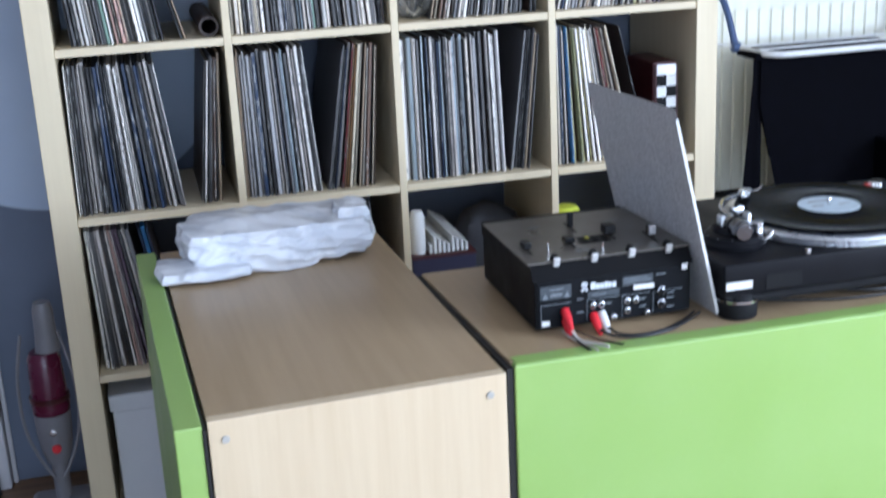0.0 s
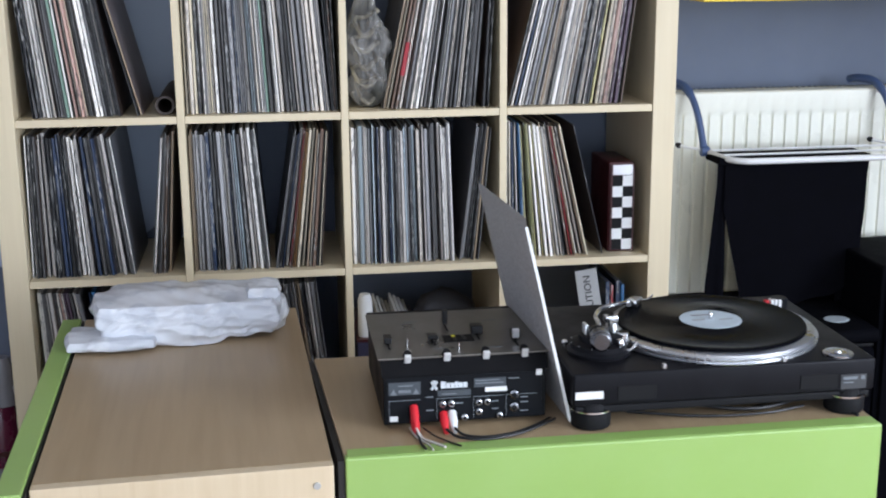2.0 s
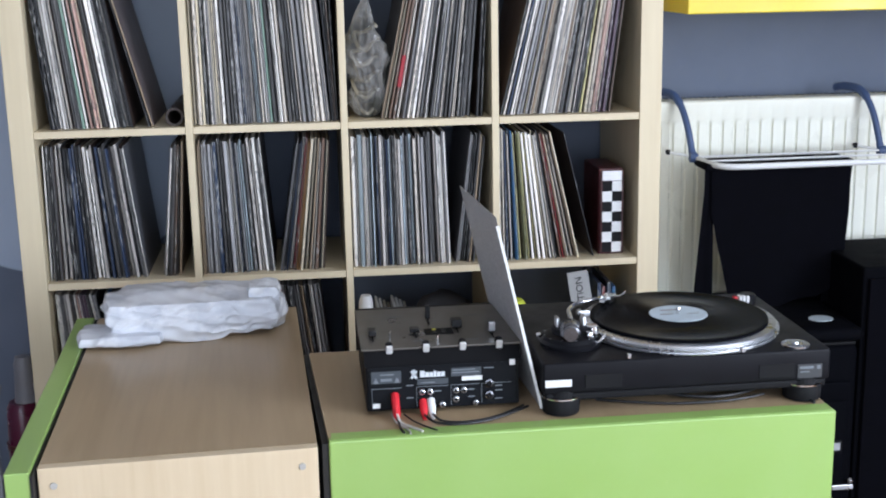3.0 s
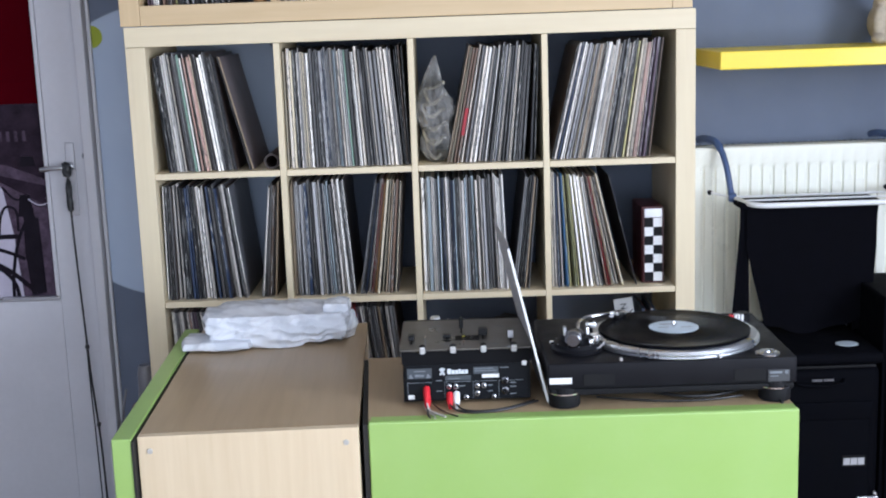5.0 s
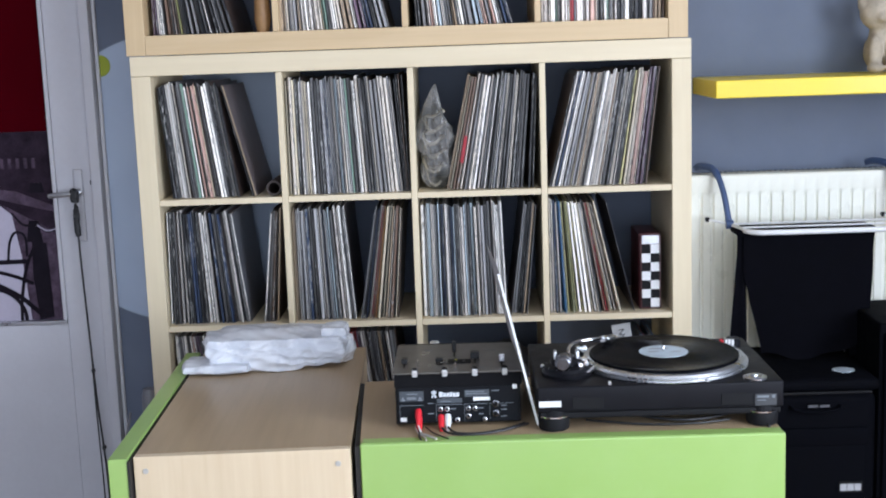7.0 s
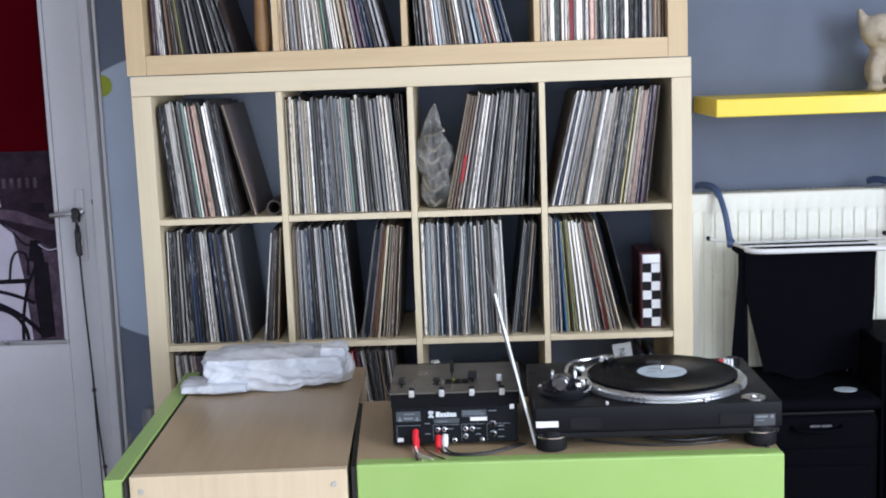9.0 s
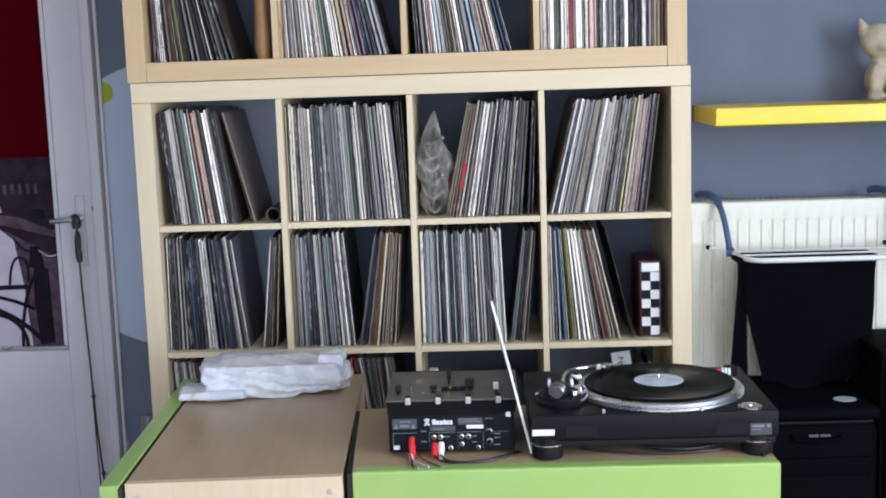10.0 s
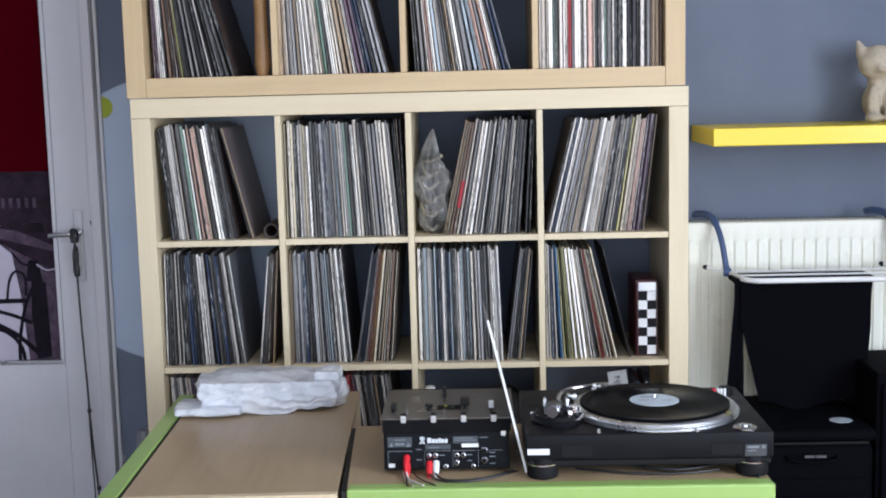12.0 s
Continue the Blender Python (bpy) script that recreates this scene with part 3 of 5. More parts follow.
shell = part("headshell", box_bm(-0.010, 0.010, 0.0, 0.046, -0.004, 0.003, 0.002), ALU, tt)
shell.matrix_local = pose(AX + 0.094, AY + 0.148, 0.121, -6, 0, -30)
part("cartridge", box_bm(-0.009, 0.009, 0.012, 0.040, -0.020, -0.0045, 0.002), BLACK_PLASTIC, shell, "black cartridge")
part("finger_lift", tube_bm([(0.010, 0.030, 0), (0.022, 0.032, 0.002), (0.030, 0.034, 0.010)], 0.0016, 8), CHROME, shell, smooth=True)
part("collar", cyl_bm(0.0068, 0.014, 18, m=Matrix.Translation((0, 0.001, 0)) @ BACK), CHROME, shell, smooth=True)
rest = part("arm_rest", cyl_bm(0.0045, 0.042, 16, m=Matrix.Translation((AX + 0.036, AY + 0.062, 0.0875))), TT_BODY, tt, smooth=True)
part("rest_clip", box_bm(AX + 0.024, AX + 0.046, AY + 0.054, AY + 0.070, 0.116, 0.127, 0.002), ALU, rest, smooth=True)
lift = part("cue_lever", tube_bm([(AX + 0.026, AY - 0.020, 0.100), (AX + 0.040, AY - 0.030, 0.0970), (AX + 0.052, AY - 0.028, 0.108)], 0.0028, 10), CHROME, tt, smooth=True)
part("knob", lathe_bm([(0.0, 0.0), (0.006, 0.0), (0.0065, 0.006), (0.005, 0.009), (0.0, 0.0095)], 20, Matrix.Translation((AX + 0.024, AY - 0.034, 0.108))), CHROME, arm_base, smooth=True)
part("skating_dial", lathe_bm([(0.0, 0.0), (0.010, 0.0), (0.010, 0.012), (0.008, 0.014), (0.0, 0.014)], 24, Matrix.Translation((AX + 0.034, AY - 0.012, 0.108))), CHROME, arm_base, smooth=True)
for x, y in ((0.020, 0.140), (0.032, 0.120), (0.060, 0.160)):
    part("top_pin", lathe_bm([(0.0, 0.0), (0.005, 0.0), (0.005, 0.007), (0.003, 0.009), (0.0, 0.009)], 18, Matrix.Translation((x, y, 0.0875))), CHROME, tt, smooth=True)

# ---- mixer, seen from behind ----
mx = thing("dj_mixer", (0.725, -0.938, DESK_Z), "dark grey scratch mixer seen from its socket side, on the desk", "mixer")
MW = 0.266
case = part("case", box_bm(0.008, MW - 0.010, 0, 0.270, 0.006, 0.081, 0.0015), MIX_BLACK, mx)
wedge = bmesh.new()
prof = [(0.0, 0.0815), (0.270, 0.0815), (0.270, 0.1025), (0.016, 0.1025)]
ends = [[wedge.verts.new((x, y, z)) for y, z in prof] for x in (0.006, MW - 0.006)]
wedge.faces.new(ends[0])
wedge.faces.new(ends[1][::-1])
for k in range(4):
    wedge.faces.new((ends[0][k], ends[0][(k + 1) % 4], ends[1][(k + 1) % 4], ends[1][k]))
part("sloped_back", wedge, MIX_BLACK, mx)
plate = part("top_plate", box_bm(0.002, MW, 0.062, 0.296, 0.0875, 0.0905, 0.0008), MIX_STEEL, mx, "grey steel control plate")
plate.location = (0, -0.048, 0.0155)
for x in (0.03, 0.235):
    for y in (0.03, 0.25):
        part("foot", cyl_bm(0.009, 0.0065, 18, m=Matrix.Translation((x, y, 0))), RUBBER, mx)
for k in range(4):
    x = 0.047 + k * 0.0597
    kn = part("gain_knob", lathe_bm([(0.0, 0.0), (0.0072, 0.0), (0.0066, 0.010), (0.0058, 0.018), (0.0, 0.0185)], 20, pose(x, 0.028, 0.096, 30)), BLACK_PLASTIC, mx, smooth=True)
    part("cap", box_bm(-0.0052, 0.0052, -0.0105, -0.0055, -0.001, 0.024, 0.0016), SILVER_PAINT, kn, "silver knob insert").matrix_local = pose(x, 0.026, 0.093, 24)
for x, y, w, d, h in ((0.024, 0.135, 0.012, 0.022, 0.012), (0.095, 0.140, 0.016, 0.016, 0.010), (0.168, 0.160, 0.018, 0.020, 0.016), (0.222, 0.120, 0.010, 0.016, 0.018), (0.125, 0.215, 0.008, 0.010, 0.026)):
    f = part("fader", box_bm(x - w / 2, x + w / 2, y - d / 2, y + d / 2, 0.093, 0.0905 + h, 0.0015), BLACK_PLASTIC, plate)
    part("fader_slot", box_bm(x - 0.0012, x + 0.0012, y - 0.03, y + 0.03, 0.0906, 0.0915), RUBBER, f)
part("fader_tip", box_bm(0.216, 0.228, 0.110, 0.116, 0.096, 0.112, 0.0015), ALU, plate, "bright fader cap")
win = part("meter_window", box_bm(0.112, 0.160, 0.125, 0.158, 0.0906, 0.0918, 0.0004), RUBBER, plate, "black level-meter window")
for k in range(2):
    for j in range(6):
        part("meter_led", box_bm(0.126 + k * 0.016, 0.132 + k * 0.016, 0.129 + j * 0.0045, 0.132 + j * 0.0045, 0.0919, 0.0925), AMBER_LED if (k, j) in ((0, 5), (0, 4)) else BLACK_PLASTIC, win)
for x, y in ((0.052, 0.112), (0.128, 0.082)):
    part("toggle", cyl_bm(0.0017, 0.013, 12, m=Matrix.Translation((x, y, 0.0905))), CHROME, plate)
for x, y in ((0.06, 0.24), (0.19, 0.23), (0.09, 0.095), (0.175, 0.09)):
    part("legend_bar", box_bm(x, x + 0.022, y, y + 0.002, 0.0906, 0.0910), PANEL_PRINT, plate)
# socket panel
panel = part("socket_panel", box_bm(0.012, MW - 0.016, -0.0016, -0.0002, 0.008, 0.079, 0.0004), plain("black_socket_panel", (0.006, 0.007, 0.009), 0.4, spec=0.12), mx)
DIM_FIELD = plain("dim_print_field", (0.050, 0.060, 0.070), 0.5)
for x0, x1 in ((0.016, 0.064), (0.088, 0.140), (0.144, 0.190), (0.194, 0.242)):
    part("panel_line", mesh_bar(bmesh.new(), x0, x1, 0.0440, 0.0447, -0.0022), PANEL_PRINT, panel)
    part("panel_line", mesh_bar(bmesh.new(), x0, x0 + 0.0007, 0.011, 0.0435, -0.0022), PANEL_PRINT, panel)
for x0, x1, z0, z1 in ((0.016, 0.064, 0.053, 0.073), (0.090, 0.140, 0.0475, 0.057), (0.145, 0.194, 0.059, 0.073)):
    part("notice_field", mesh_bar(bmesh.new(), x0, x1, z0, z1, -0.0022, 0.0006), DIM_FIELD, panel)
for x in (0.023, 0.057):
    part("warning_triangle", tri_bm(x, 0.054, 0.009, 0.009, -0.0030, bmesh.new()), PANEL_PRINT, panel)
part("print_bar", mesh_bar(bmesh.new(), 0.031, 0.049, 0.057, 0.061, -0.0034), PANEL_PRINT, panel)
for x0, x1, z in ((0.147, 0.184, 0.069), (0.147, 0.190, 0.0645), (0.216, 0.228, 0.039), (0.216, 0.228, 0.031), (0.216, 0.228, 0.017), (0.116, 0.128, 0.035), (0.172, 0.182, 0.035), (0.172, 0.182, 0.023), (0.072, 0.083, 0.047), (0.072, 0.083, 0.026), (0.096, 0.118, 0.0505), (0.030, 0.052, 0.067), (0.198, 0.214, 0.070)):
    part("print_bar", mesh_bar(bmesh.new(), x0, x1, z, z + 0.0016, -0.0032), PANEL_PRINT, panel)
bm = bmesh.new()
for a in (35, -35):
    join_bm(bm, box_bm(-0.0019, 0.0019, -0.0006, 0.0006, -0.0075, 0.0075), Matrix.Translation((0.0845, -0.0034, 0.0655)) @ Matrix.Rotation(radians(a), 4, "Y"))
join_bm(bm, cyl_bm(0.0026, 0.0012, 14), Matrix.Translation((0.0845, -0.0028, 0.0715)) @ BACK)
part("maker_mark", bm, WHITE_PRINT, panel, "plain white maker's badge")
for k, (w, h) in enumerate(((0.0075, 0.0105), (0.006, 0.0078), (0.006, 0.0078), (0.0045, 0.0095), (0.006, 0.0078), (0.006, 0.0078))):
    x = 0.0945 + (0, 0.0083, 0.0151, 0.0219, 0.0272, 0.0340)[k]
    part("maker_bar", mesh_bar(bmesh.new(), x, x + w, 0.0605, 0.0605 + h, -0.0028), WHITE_PRINT, panel)
part("serial_sticker", mesh_bar(bmesh.new(), 0.162, 0.195, 0.0515, 0.0585, -0.0036), WHITE_PLASTIC, panel, "white sticker")
part("corner_sticker", mesh_bar(bmesh.new(), 0.240, 0.249, 0.074, 0.083, -0.0040), WHITE_PLASTIC, panel, "white sticker")
part("corner_sticker", mesh_bar(bmesh.new(), 0.017, 0.029, 0.012, 0.020, -0.0036), WHITE_PLASTIC, panel, "white sticker")
for x, z, r in ((0.097, 0.036, 0.0048), (0.110, 0.036, 0.0048), (0.152, 0.036, 0.0048), (0.165, 0.036, 0.0048), (0.152, 0.021, 0.0048), (0.130, 0.013, 0.0048), (0.184, 0.013, 0.0044), (0.206, 0.045, 0.0072), (0.206, 0.025, 0.0072)):
    so = part("socket", lathe_bm([(r * 0.5, 0.0), (r, 0.0), (r, 0.005), (r * 0.62, 0.006), (r * 0.55, 0.001)], 18, Matrix.Translation((x, -0.002, z)) @ BACK), ALU if r < 0.005 else DARK_METAL, panel, smooth=True)
    part("socket_hole", cyl_bm(r * 0.5, 0.0062, 12, m=Matrix.Translation((x, -0.002, z)) @ BACK), RUBBER, so)


def phono_cable(name, x, z, mat, sheath, pts, label):
    c = thing(name, (0.725 + x, -0.940, DESK_Z + z), label, "cable")
    part("plug", lathe_bm([(0.0, 0.0), (0.0062, 0.0), (0.0066, 0.004), (0.0066, 0.018), (0.0048, 0.028), (0.0028, 0.038), (0.0, 0.038)], 18, pose(0, -0.001, 0, 125)), mat, c, smooth=True)
    part("lead", tube_bm(pts, 0.0020, 8), sheath, c, smooth=True)


for x, z, plug, sheath, run, words in (
        (0.053, 0.034, RED_PLASTIC, CABLE_PALE, ((0.006, -0.046), (0.020, -0.066), (0.036, -0.086)), "red-plugged pale phono lead on the mixer's back"),
        (0.054, 0.018, RED_PLASTIC, CABLE_BLACK, ((0.001, -0.046), (0.002, -0.070), (0.006, -0.088)), "red-plugged black phono lead on the mixer's back"),
        (0.098, 0.021, RED_PLASTIC, CABLE_BLACK, ((0.014, -0.050), (0.048, -0.066), (0.095, -0.058), (0.135, -0.034), (0.172, -0.004)), "red-plugged black phono lead curving along the desk"),
        (0.111, 0.022, WHITE_PLASTIC, CABLE_BLACK, ((0.012, -0.046), (0.042, -0.058), (0.084, -0.050), (0.122, -0.026), (0.152, 0.002)), "white-plugged black phono lead curving along the desk")):
    phono_cable("phono_lead", x, z, plug, sheath, [(0, -0.030, -0.021 if z > 0.03 else -0.014)] + [(a, b, 0.0024 - z) for a, b in run], words)
c = thing("thin_lead", (0.771, -0.953, DESK_Z), "thin black lead hanging over the desk edge", "cable")
part("sheath", tube_bm([(0.02, 0.0, 0.004), (0.034, -0.03, 0.0022), (0.052, -0.056, 0.0022), (0.066, -0.072, 0.0022)], 0.0014, 8), CABLE_BLACK, c, smooth=True)
part("sheath", tube_bm([(0.0, 0.004, 0.004), (0.006, -0.03, 0.0022), (0.020, -0.060, 0.0022), (0.024, -0.080, 0.0022)], 0.0014, 8), CABLE_PALE, c, smooth=True)
c = thing("coiled_cable", (1.30, -0.86, DESK_Z), "black cable lying in a loop under the turntable", "cable")
loop = [(0.13 * math.cos(a) - 0.02 * math.sin(2 * a), -0.085 * math.sin(a) - 0.02, 0.0035 + 0.001 * k) for k, a in enumerate([radians(v) for v in range(-20, 390, 30)])]
part("sheath", tube_bm(loop, 0.003, 8), CABLE_BLACK, c, smooth=True)
part("sheath", tube_bm([(-0.19, -0.075, 0.003), (-0.08, -0.112, 0.003), (0.02, -0.115, 0.003), (0.09, -0.095, 0.003)], 0.0022, 8), CABLE_BLACK, c, smooth=True)
c = thing("cable_tie", (1.445, -0.985, DESK_Z), "short black cable end beside the turntable foot", "cable")
part("sheath", tube_bm([(-0.012, 0.020, 0.003), (0.0, 0.002, 0.003), (0.010, -0.022, 0.003)], 0.0026, 8), CABLE_BLACK, c, smooth=True)

# ---- silver record sleeve leaning between the two ----
sl = new("record_sleeve")
sl.matrix_world = Matrix.Translation((1.016, -0.966, DESK_Z)) @ Matrix.Rotation(radians(-13.0), 4, "Y") @ Matrix.Rotation(radians(3), 4, "Z")
tagged(sl, "silver-grey card record sleeve leaning upright against the mixer", "record sleeve")
bm = bmesh.new()
grid = bmesh.ops.create_grid(bm, x_segments=12, y_segments=12, size=0.5)
for v in bm.verts:
    u, w = v.co.x + 0.5, v.co.y + 0.5
    v.co = Vector((-0.002 * math.sin(math.pi * w) * (1 - 0.3 * u), u * 0.312, w * 0.332))
bmesh.ops.solidify(bm, geom=bm.faces[:], thickness=0.003)
part("card", bm, SILVER_CARD, sl, smooth=True)
part("spine", box_bm(-0.0042, 0.0006, -0.0016, -0.0002, 0.006, 0.318, 0.0005), PAPER, sl, "white sleeve edge")

# ---- white carrier bag on the cabinet ----
def lumpy(sx, sy, sz, amount, seed, cuts=20, square=0.55):
    b = bmesh.new()
    bmesh.ops.create_icosphere(b, subdivisions=5 if cuts > 15 else 4, radius=1)
    for v in b.verts:
        n = v.co.normalized()
        k = max(abs(n.x), abs(n.y), abs(n.z))
        p = n.lerp(n / k, square)
        q = Vector((p.x * sx, p.y * sy, p.z * sz * 0.5)) * (1.6 / max(sx, sz * 0.5)) + Vector((seed, seed * 0.7, 0))
        q = Vector((q.x + 0.9 * q.z, q.y - 0.5 * q.z, 0.35 * q.z))
        d = noise.noise(q * 1.3) * amount + abs(noise.noise(q * 2.9)) * amount * 1.1 - abs(noise.noise(q * 7.0)) * amount * 0.42
        p = p * (1 + d)
        v.co = Vector((p.x * sx, p.y * sy, max(0.0, (p.z + 0.72) / 1.72) * sz))
    return b


def crumpled(sx, sy, sz, seed, round_=0.35, crease=0.018):
    """A slack film parcel: flat underneath, boxy outline, sharp folds running at several angles."""
    b = bmesh.new()
    bmesh.ops.create_icosphere(b, subdivisions=6, radius=1)
    axes = [Vector((math.cos(a), 0.5 * math.sin(2.3 * a), math.sin(a))) for a in (0.4, 1.25, 2.2, 2.8)]
    for v in b.verts:
        n = v.co.normalized()
        p = n.lerp(n / max(abs(n.x), abs(n.y), abs(n.z)), 1 - round_)
        q = Vector((p.x * sx, p.y * sy, p.z * sz))
        w = Vector((noise.noise(q * 9 + Vector((seed, 0, 0))), noise.noise(q * 9 + Vector((0, seed, 0))), noise.noise(q * 9 + Vector((0, 0, seed)))))
        d = 0.0
        for k, ax in enumerate(axes):
            d -= abs(noise.noise(Vector((ax.dot(q + w * 0.02) * (16 + 9 * k), seed + 3 * k, n.y)))) * crease / (1 + 0.5 * k)
        d += noise.noise(q * 7 + Vector((seed, seed, 0))) * crease * 1.1
        q += n * d
        v.co = Vector((q.x, q.y, max(0.0, (q.z + sz * 0.86) / 1.86 * 1.0)))
    return b


bag = thing("carrier_bag", (0.416, -0.378, 0.7445), "crumpled white plastic carrier bag lying on the cabinet top", "bag", turn=2.3)
part("body", crumpled(0.188, 0.105, 0.084, 3.1), BAG_WHITE, bag, smooth=True)
flap = part("folded_flap", crumpled(0.090, 0.060, 0.022, 8.4, 0.3, 0.010), BAG_WHITE, bag, "loose folded flap", True)
flap.location = (-0.138, -0.062, 0.003)
grip = part("twisted_handle", crumpled(0.040, 0.050, 0.045, 5.2, 0.45, 0.012), BAG_WHITE, bag, "bunched white handle", True)
grip.location = (0.142, -0.02, 0.052)

# ---- radiator with drying rack ----
rad = thing("radiator", (1.50, 0.262, 0.20), "white panel radiator with pressed vertical channels on the wall", "radiator")
RW, RH = 1.17, 0.895
bm = bmesh.new()
pitch, cols = 0.0333, 35
xs = []
for k in range(cols):
    x = 0.004 + k * pitch
    xs += [(x, 0), (x + 0.0215, 0), (x + 0.0245, 1), (x + 0.0303, 1)]
zs = [(0.0, 0), (0.045, 0), (0.055, 1), (0.830, 1), (0.842, 0.5), (0.848, 0), (RH - 0.004, 0), (RH, -0.6)]
rows_v = [[bm.verts.new((x, 0.006 * g * f if f >= 0 else 0.004, z)) for x, g in xs] for z, f in zs]
for a, b in zip(rows_v, rows_v[1:]):
    for k in range(len(xs) - 1):
        bm.faces.new((a[k], a[k + 1], b[k + 1], b[k]))
front = part("front_plate", bm, WHITE_PAINT, rad, smooth=True)
part("back_plate", box_bm(0.004, RW - 0.008, 0.085, 0.09, 0, RH - 0.004), WHITE_PAINT, rad)
for x in (0.0, RW - 0.012):
    part("side_cover", box_bm(x, x + 0.0035, 0.0, 0.09, 0.0, RH - 0.004, 0.001), WHITE_PAINT, rad)
grille = part("top_grille", box_bm(0.004, RW - 0.010, 0.005, 0.085, RH - 0.006, RH - 0.0005, 0.001), WHITE_PAINT, rad)
for k in range(70):
    x = 0.015 + k * 0.0163
    part("grille_slot", box_bm(x, x + 0.009, 0.066, 0.078, RH - 0.0003, RH + 0.0004), RUBBER, grille)
for x in (0.12, 1.0):
    part("wall_bracket", box_bm(x, x + 0.03, 0.0905, 0.138, 0.2, 0.7), WHITE_PAINT, rad)

rack = thing("radiator_airer", (1.60, 0.18, 0.960), "white wire airer with navy arms hooked over the radiator", "clothes airer")
for x in (0.0, 0.50):
    arm = part("arm", tube_bm([(-0.036 + x, 0.150, 0.152), (-0.026 + x, 0.125, 0.158), (-0.004 + x, 0.085, 0.154), (0.010 + x, 0.055, 0.130), (0.020 + x, 0.030, 0.085), (0.027 + x, 0.012, 0.030), (0.030 + x, 0.0, -0.004)],
                            [0.010] * 6 + [0.0105] * 12 + [0.0085] * 14 + [0.0095] * 8, 14), NAVY_ARM, rack, "curved navy plastic arm", True)
    part("joint", lathe_bm([(0.0, 0.0), (0.011, 0.0), (0.013, 0.004), (0.013, 0.018), (0.010, 0.021), (0.0, 0.021)], 20, pose(0.020 + x, 0.0, 0.002, 0, 90)), NAVY_ARM, arm, smooth=True)
    part("spacer", tube_bm([(-0.022 + x, 0.030, 0.012), (0.026 + x, 0.004, 0.004)], 0.0035, 10), WHITE_PLASTIC, rack, smooth=True)
    part("bumper", lathe_bm([(0.0, 0.0), (0.006, 0.0), (0.007, 0.010), (0.0, 0.012)], 16, Matrix.Translation((-0.026 + x, 0.04, 0.013)) @ BACK), RUBBER, rack, "dark rubber bumper", True)
part("front_rail", tube_bm([(0.038, 0.0, 0.0), (0.044, -0.040, -0.002), (0.054, -0.095, -0.003), (0.080, -0.122, -0.004), (0.125, -0.130, -0.004), (0.32, -0.130, -0.004), (0.54, -0.130, -0.004)], 0.0075, 14), WHITE_PLASTIC, rack, "white tubular front rail", True)
for y, z in ((-0.006, 0.004), (-0.066, 0.002)):
    part("wire", tube_bm([(0.036 - y * 0.15, y, z), (0.24, y, z), (0.54, y, z)], 0.0028, 8), WHITE_PLASTIC, rack, smooth=True)


def hanging_cloth(x0, x1, z0, z1, y, flare, wave, seed):
    b = bmesh.new()
    bmesh.ops.create_grid(b, x_segments=30, y_segments=34, size=0.5)
    for v in b.verts:
        u, w = v.co.x + 0.5, v.co.y + 0.5
        mid, half = (x0 + x1) / 2, (x1 - x0) / 2
        x = mid + (u * 2 - 1) * half * (1 + flare * (1 - w)) + 0.006 * noise.noise(Vector((seed, w * 4, u * 2)))
        yy = y + wave * (1.2 - w) * (math.sin(u * 9 + seed) + 0.5 * noise.noise(Vector((u * 3, w * 3, seed))))
        v.co = Vector((x, yy, z0 + (z1 - z0) * w + 0.012 * (1 - w) * math.sin(u * 7 + seed)))
    bmesh.ops.solidify(b, geom=b.faces[:], thickness=0.004)
    return b


jumper = thing("black_jumper", (1.60, 0.115, 0.944), "black cotton top hung to dry over the airer", "clothing")


def cloth_panel(z_low, y, left, right, wave, seed):
    """A hanging cloth whose side edges follow left(z) and right(z)."""
    b = hanging_cloth(0.0, 1.0, z_low, 0.0, y, 0.0, wave, seed)
    for v in b.verts:
        l, r = left(v.co.z), right(v.co.z)
        v.co.x = l + (r - l) * v.co.x
    return b


def step(z, z0, z1):
    return max(0.0, min(1.0, (z0 - z) / (z0 - z1)))


def body_left(z):
    return 0.050 + 0.050 * step(z, -0.112, -0.32)


def body_right(z):
    return 0.411 - 0.009 * step(z, 0.0, -0.26) - 0.085 * step(z, -0.30, -0.345)


part("front", cloth_panel(-0.345, -0.026, body_left, body_right, 0.003, 1.0), CLOTH_BLACK, jumper, smooth=True)
part("back", cloth_panel(-0.27, 0.052, lambda z: body_left(z) + 0.035, body_right, 0.003, 2.0), CLOTH_BLACK, jumper, smooth=True)
part("fold", box_bm(0.032, 0.414, -0.030, 0.068, -0.002, 0.0150, 0.004, 3), CLOTH_BLACK, jumper)
part("sleeve", cloth_panel(-0.345, -0.018, lambda z: 0.033 - 0.020 * step(z, -0.05, -0.30), lambda z: 0.058 + 0.004 * step(z, -0.1, -0.3), 0.002, 4.0), CLOTH_BLACK, jumper, "narrow black sleeve", True)
part("sleeve", cloth_panel(-0.36, -0.016, lambda z: 0.340 + 0.010 * step(z, -0.2, -0.34), lambda z: 0.409 - 0.008 * step(z, -0.1, -0.3), 0.002, 6.0), CLOTH_BLACK, jumper, "narrow black sleeve", True)

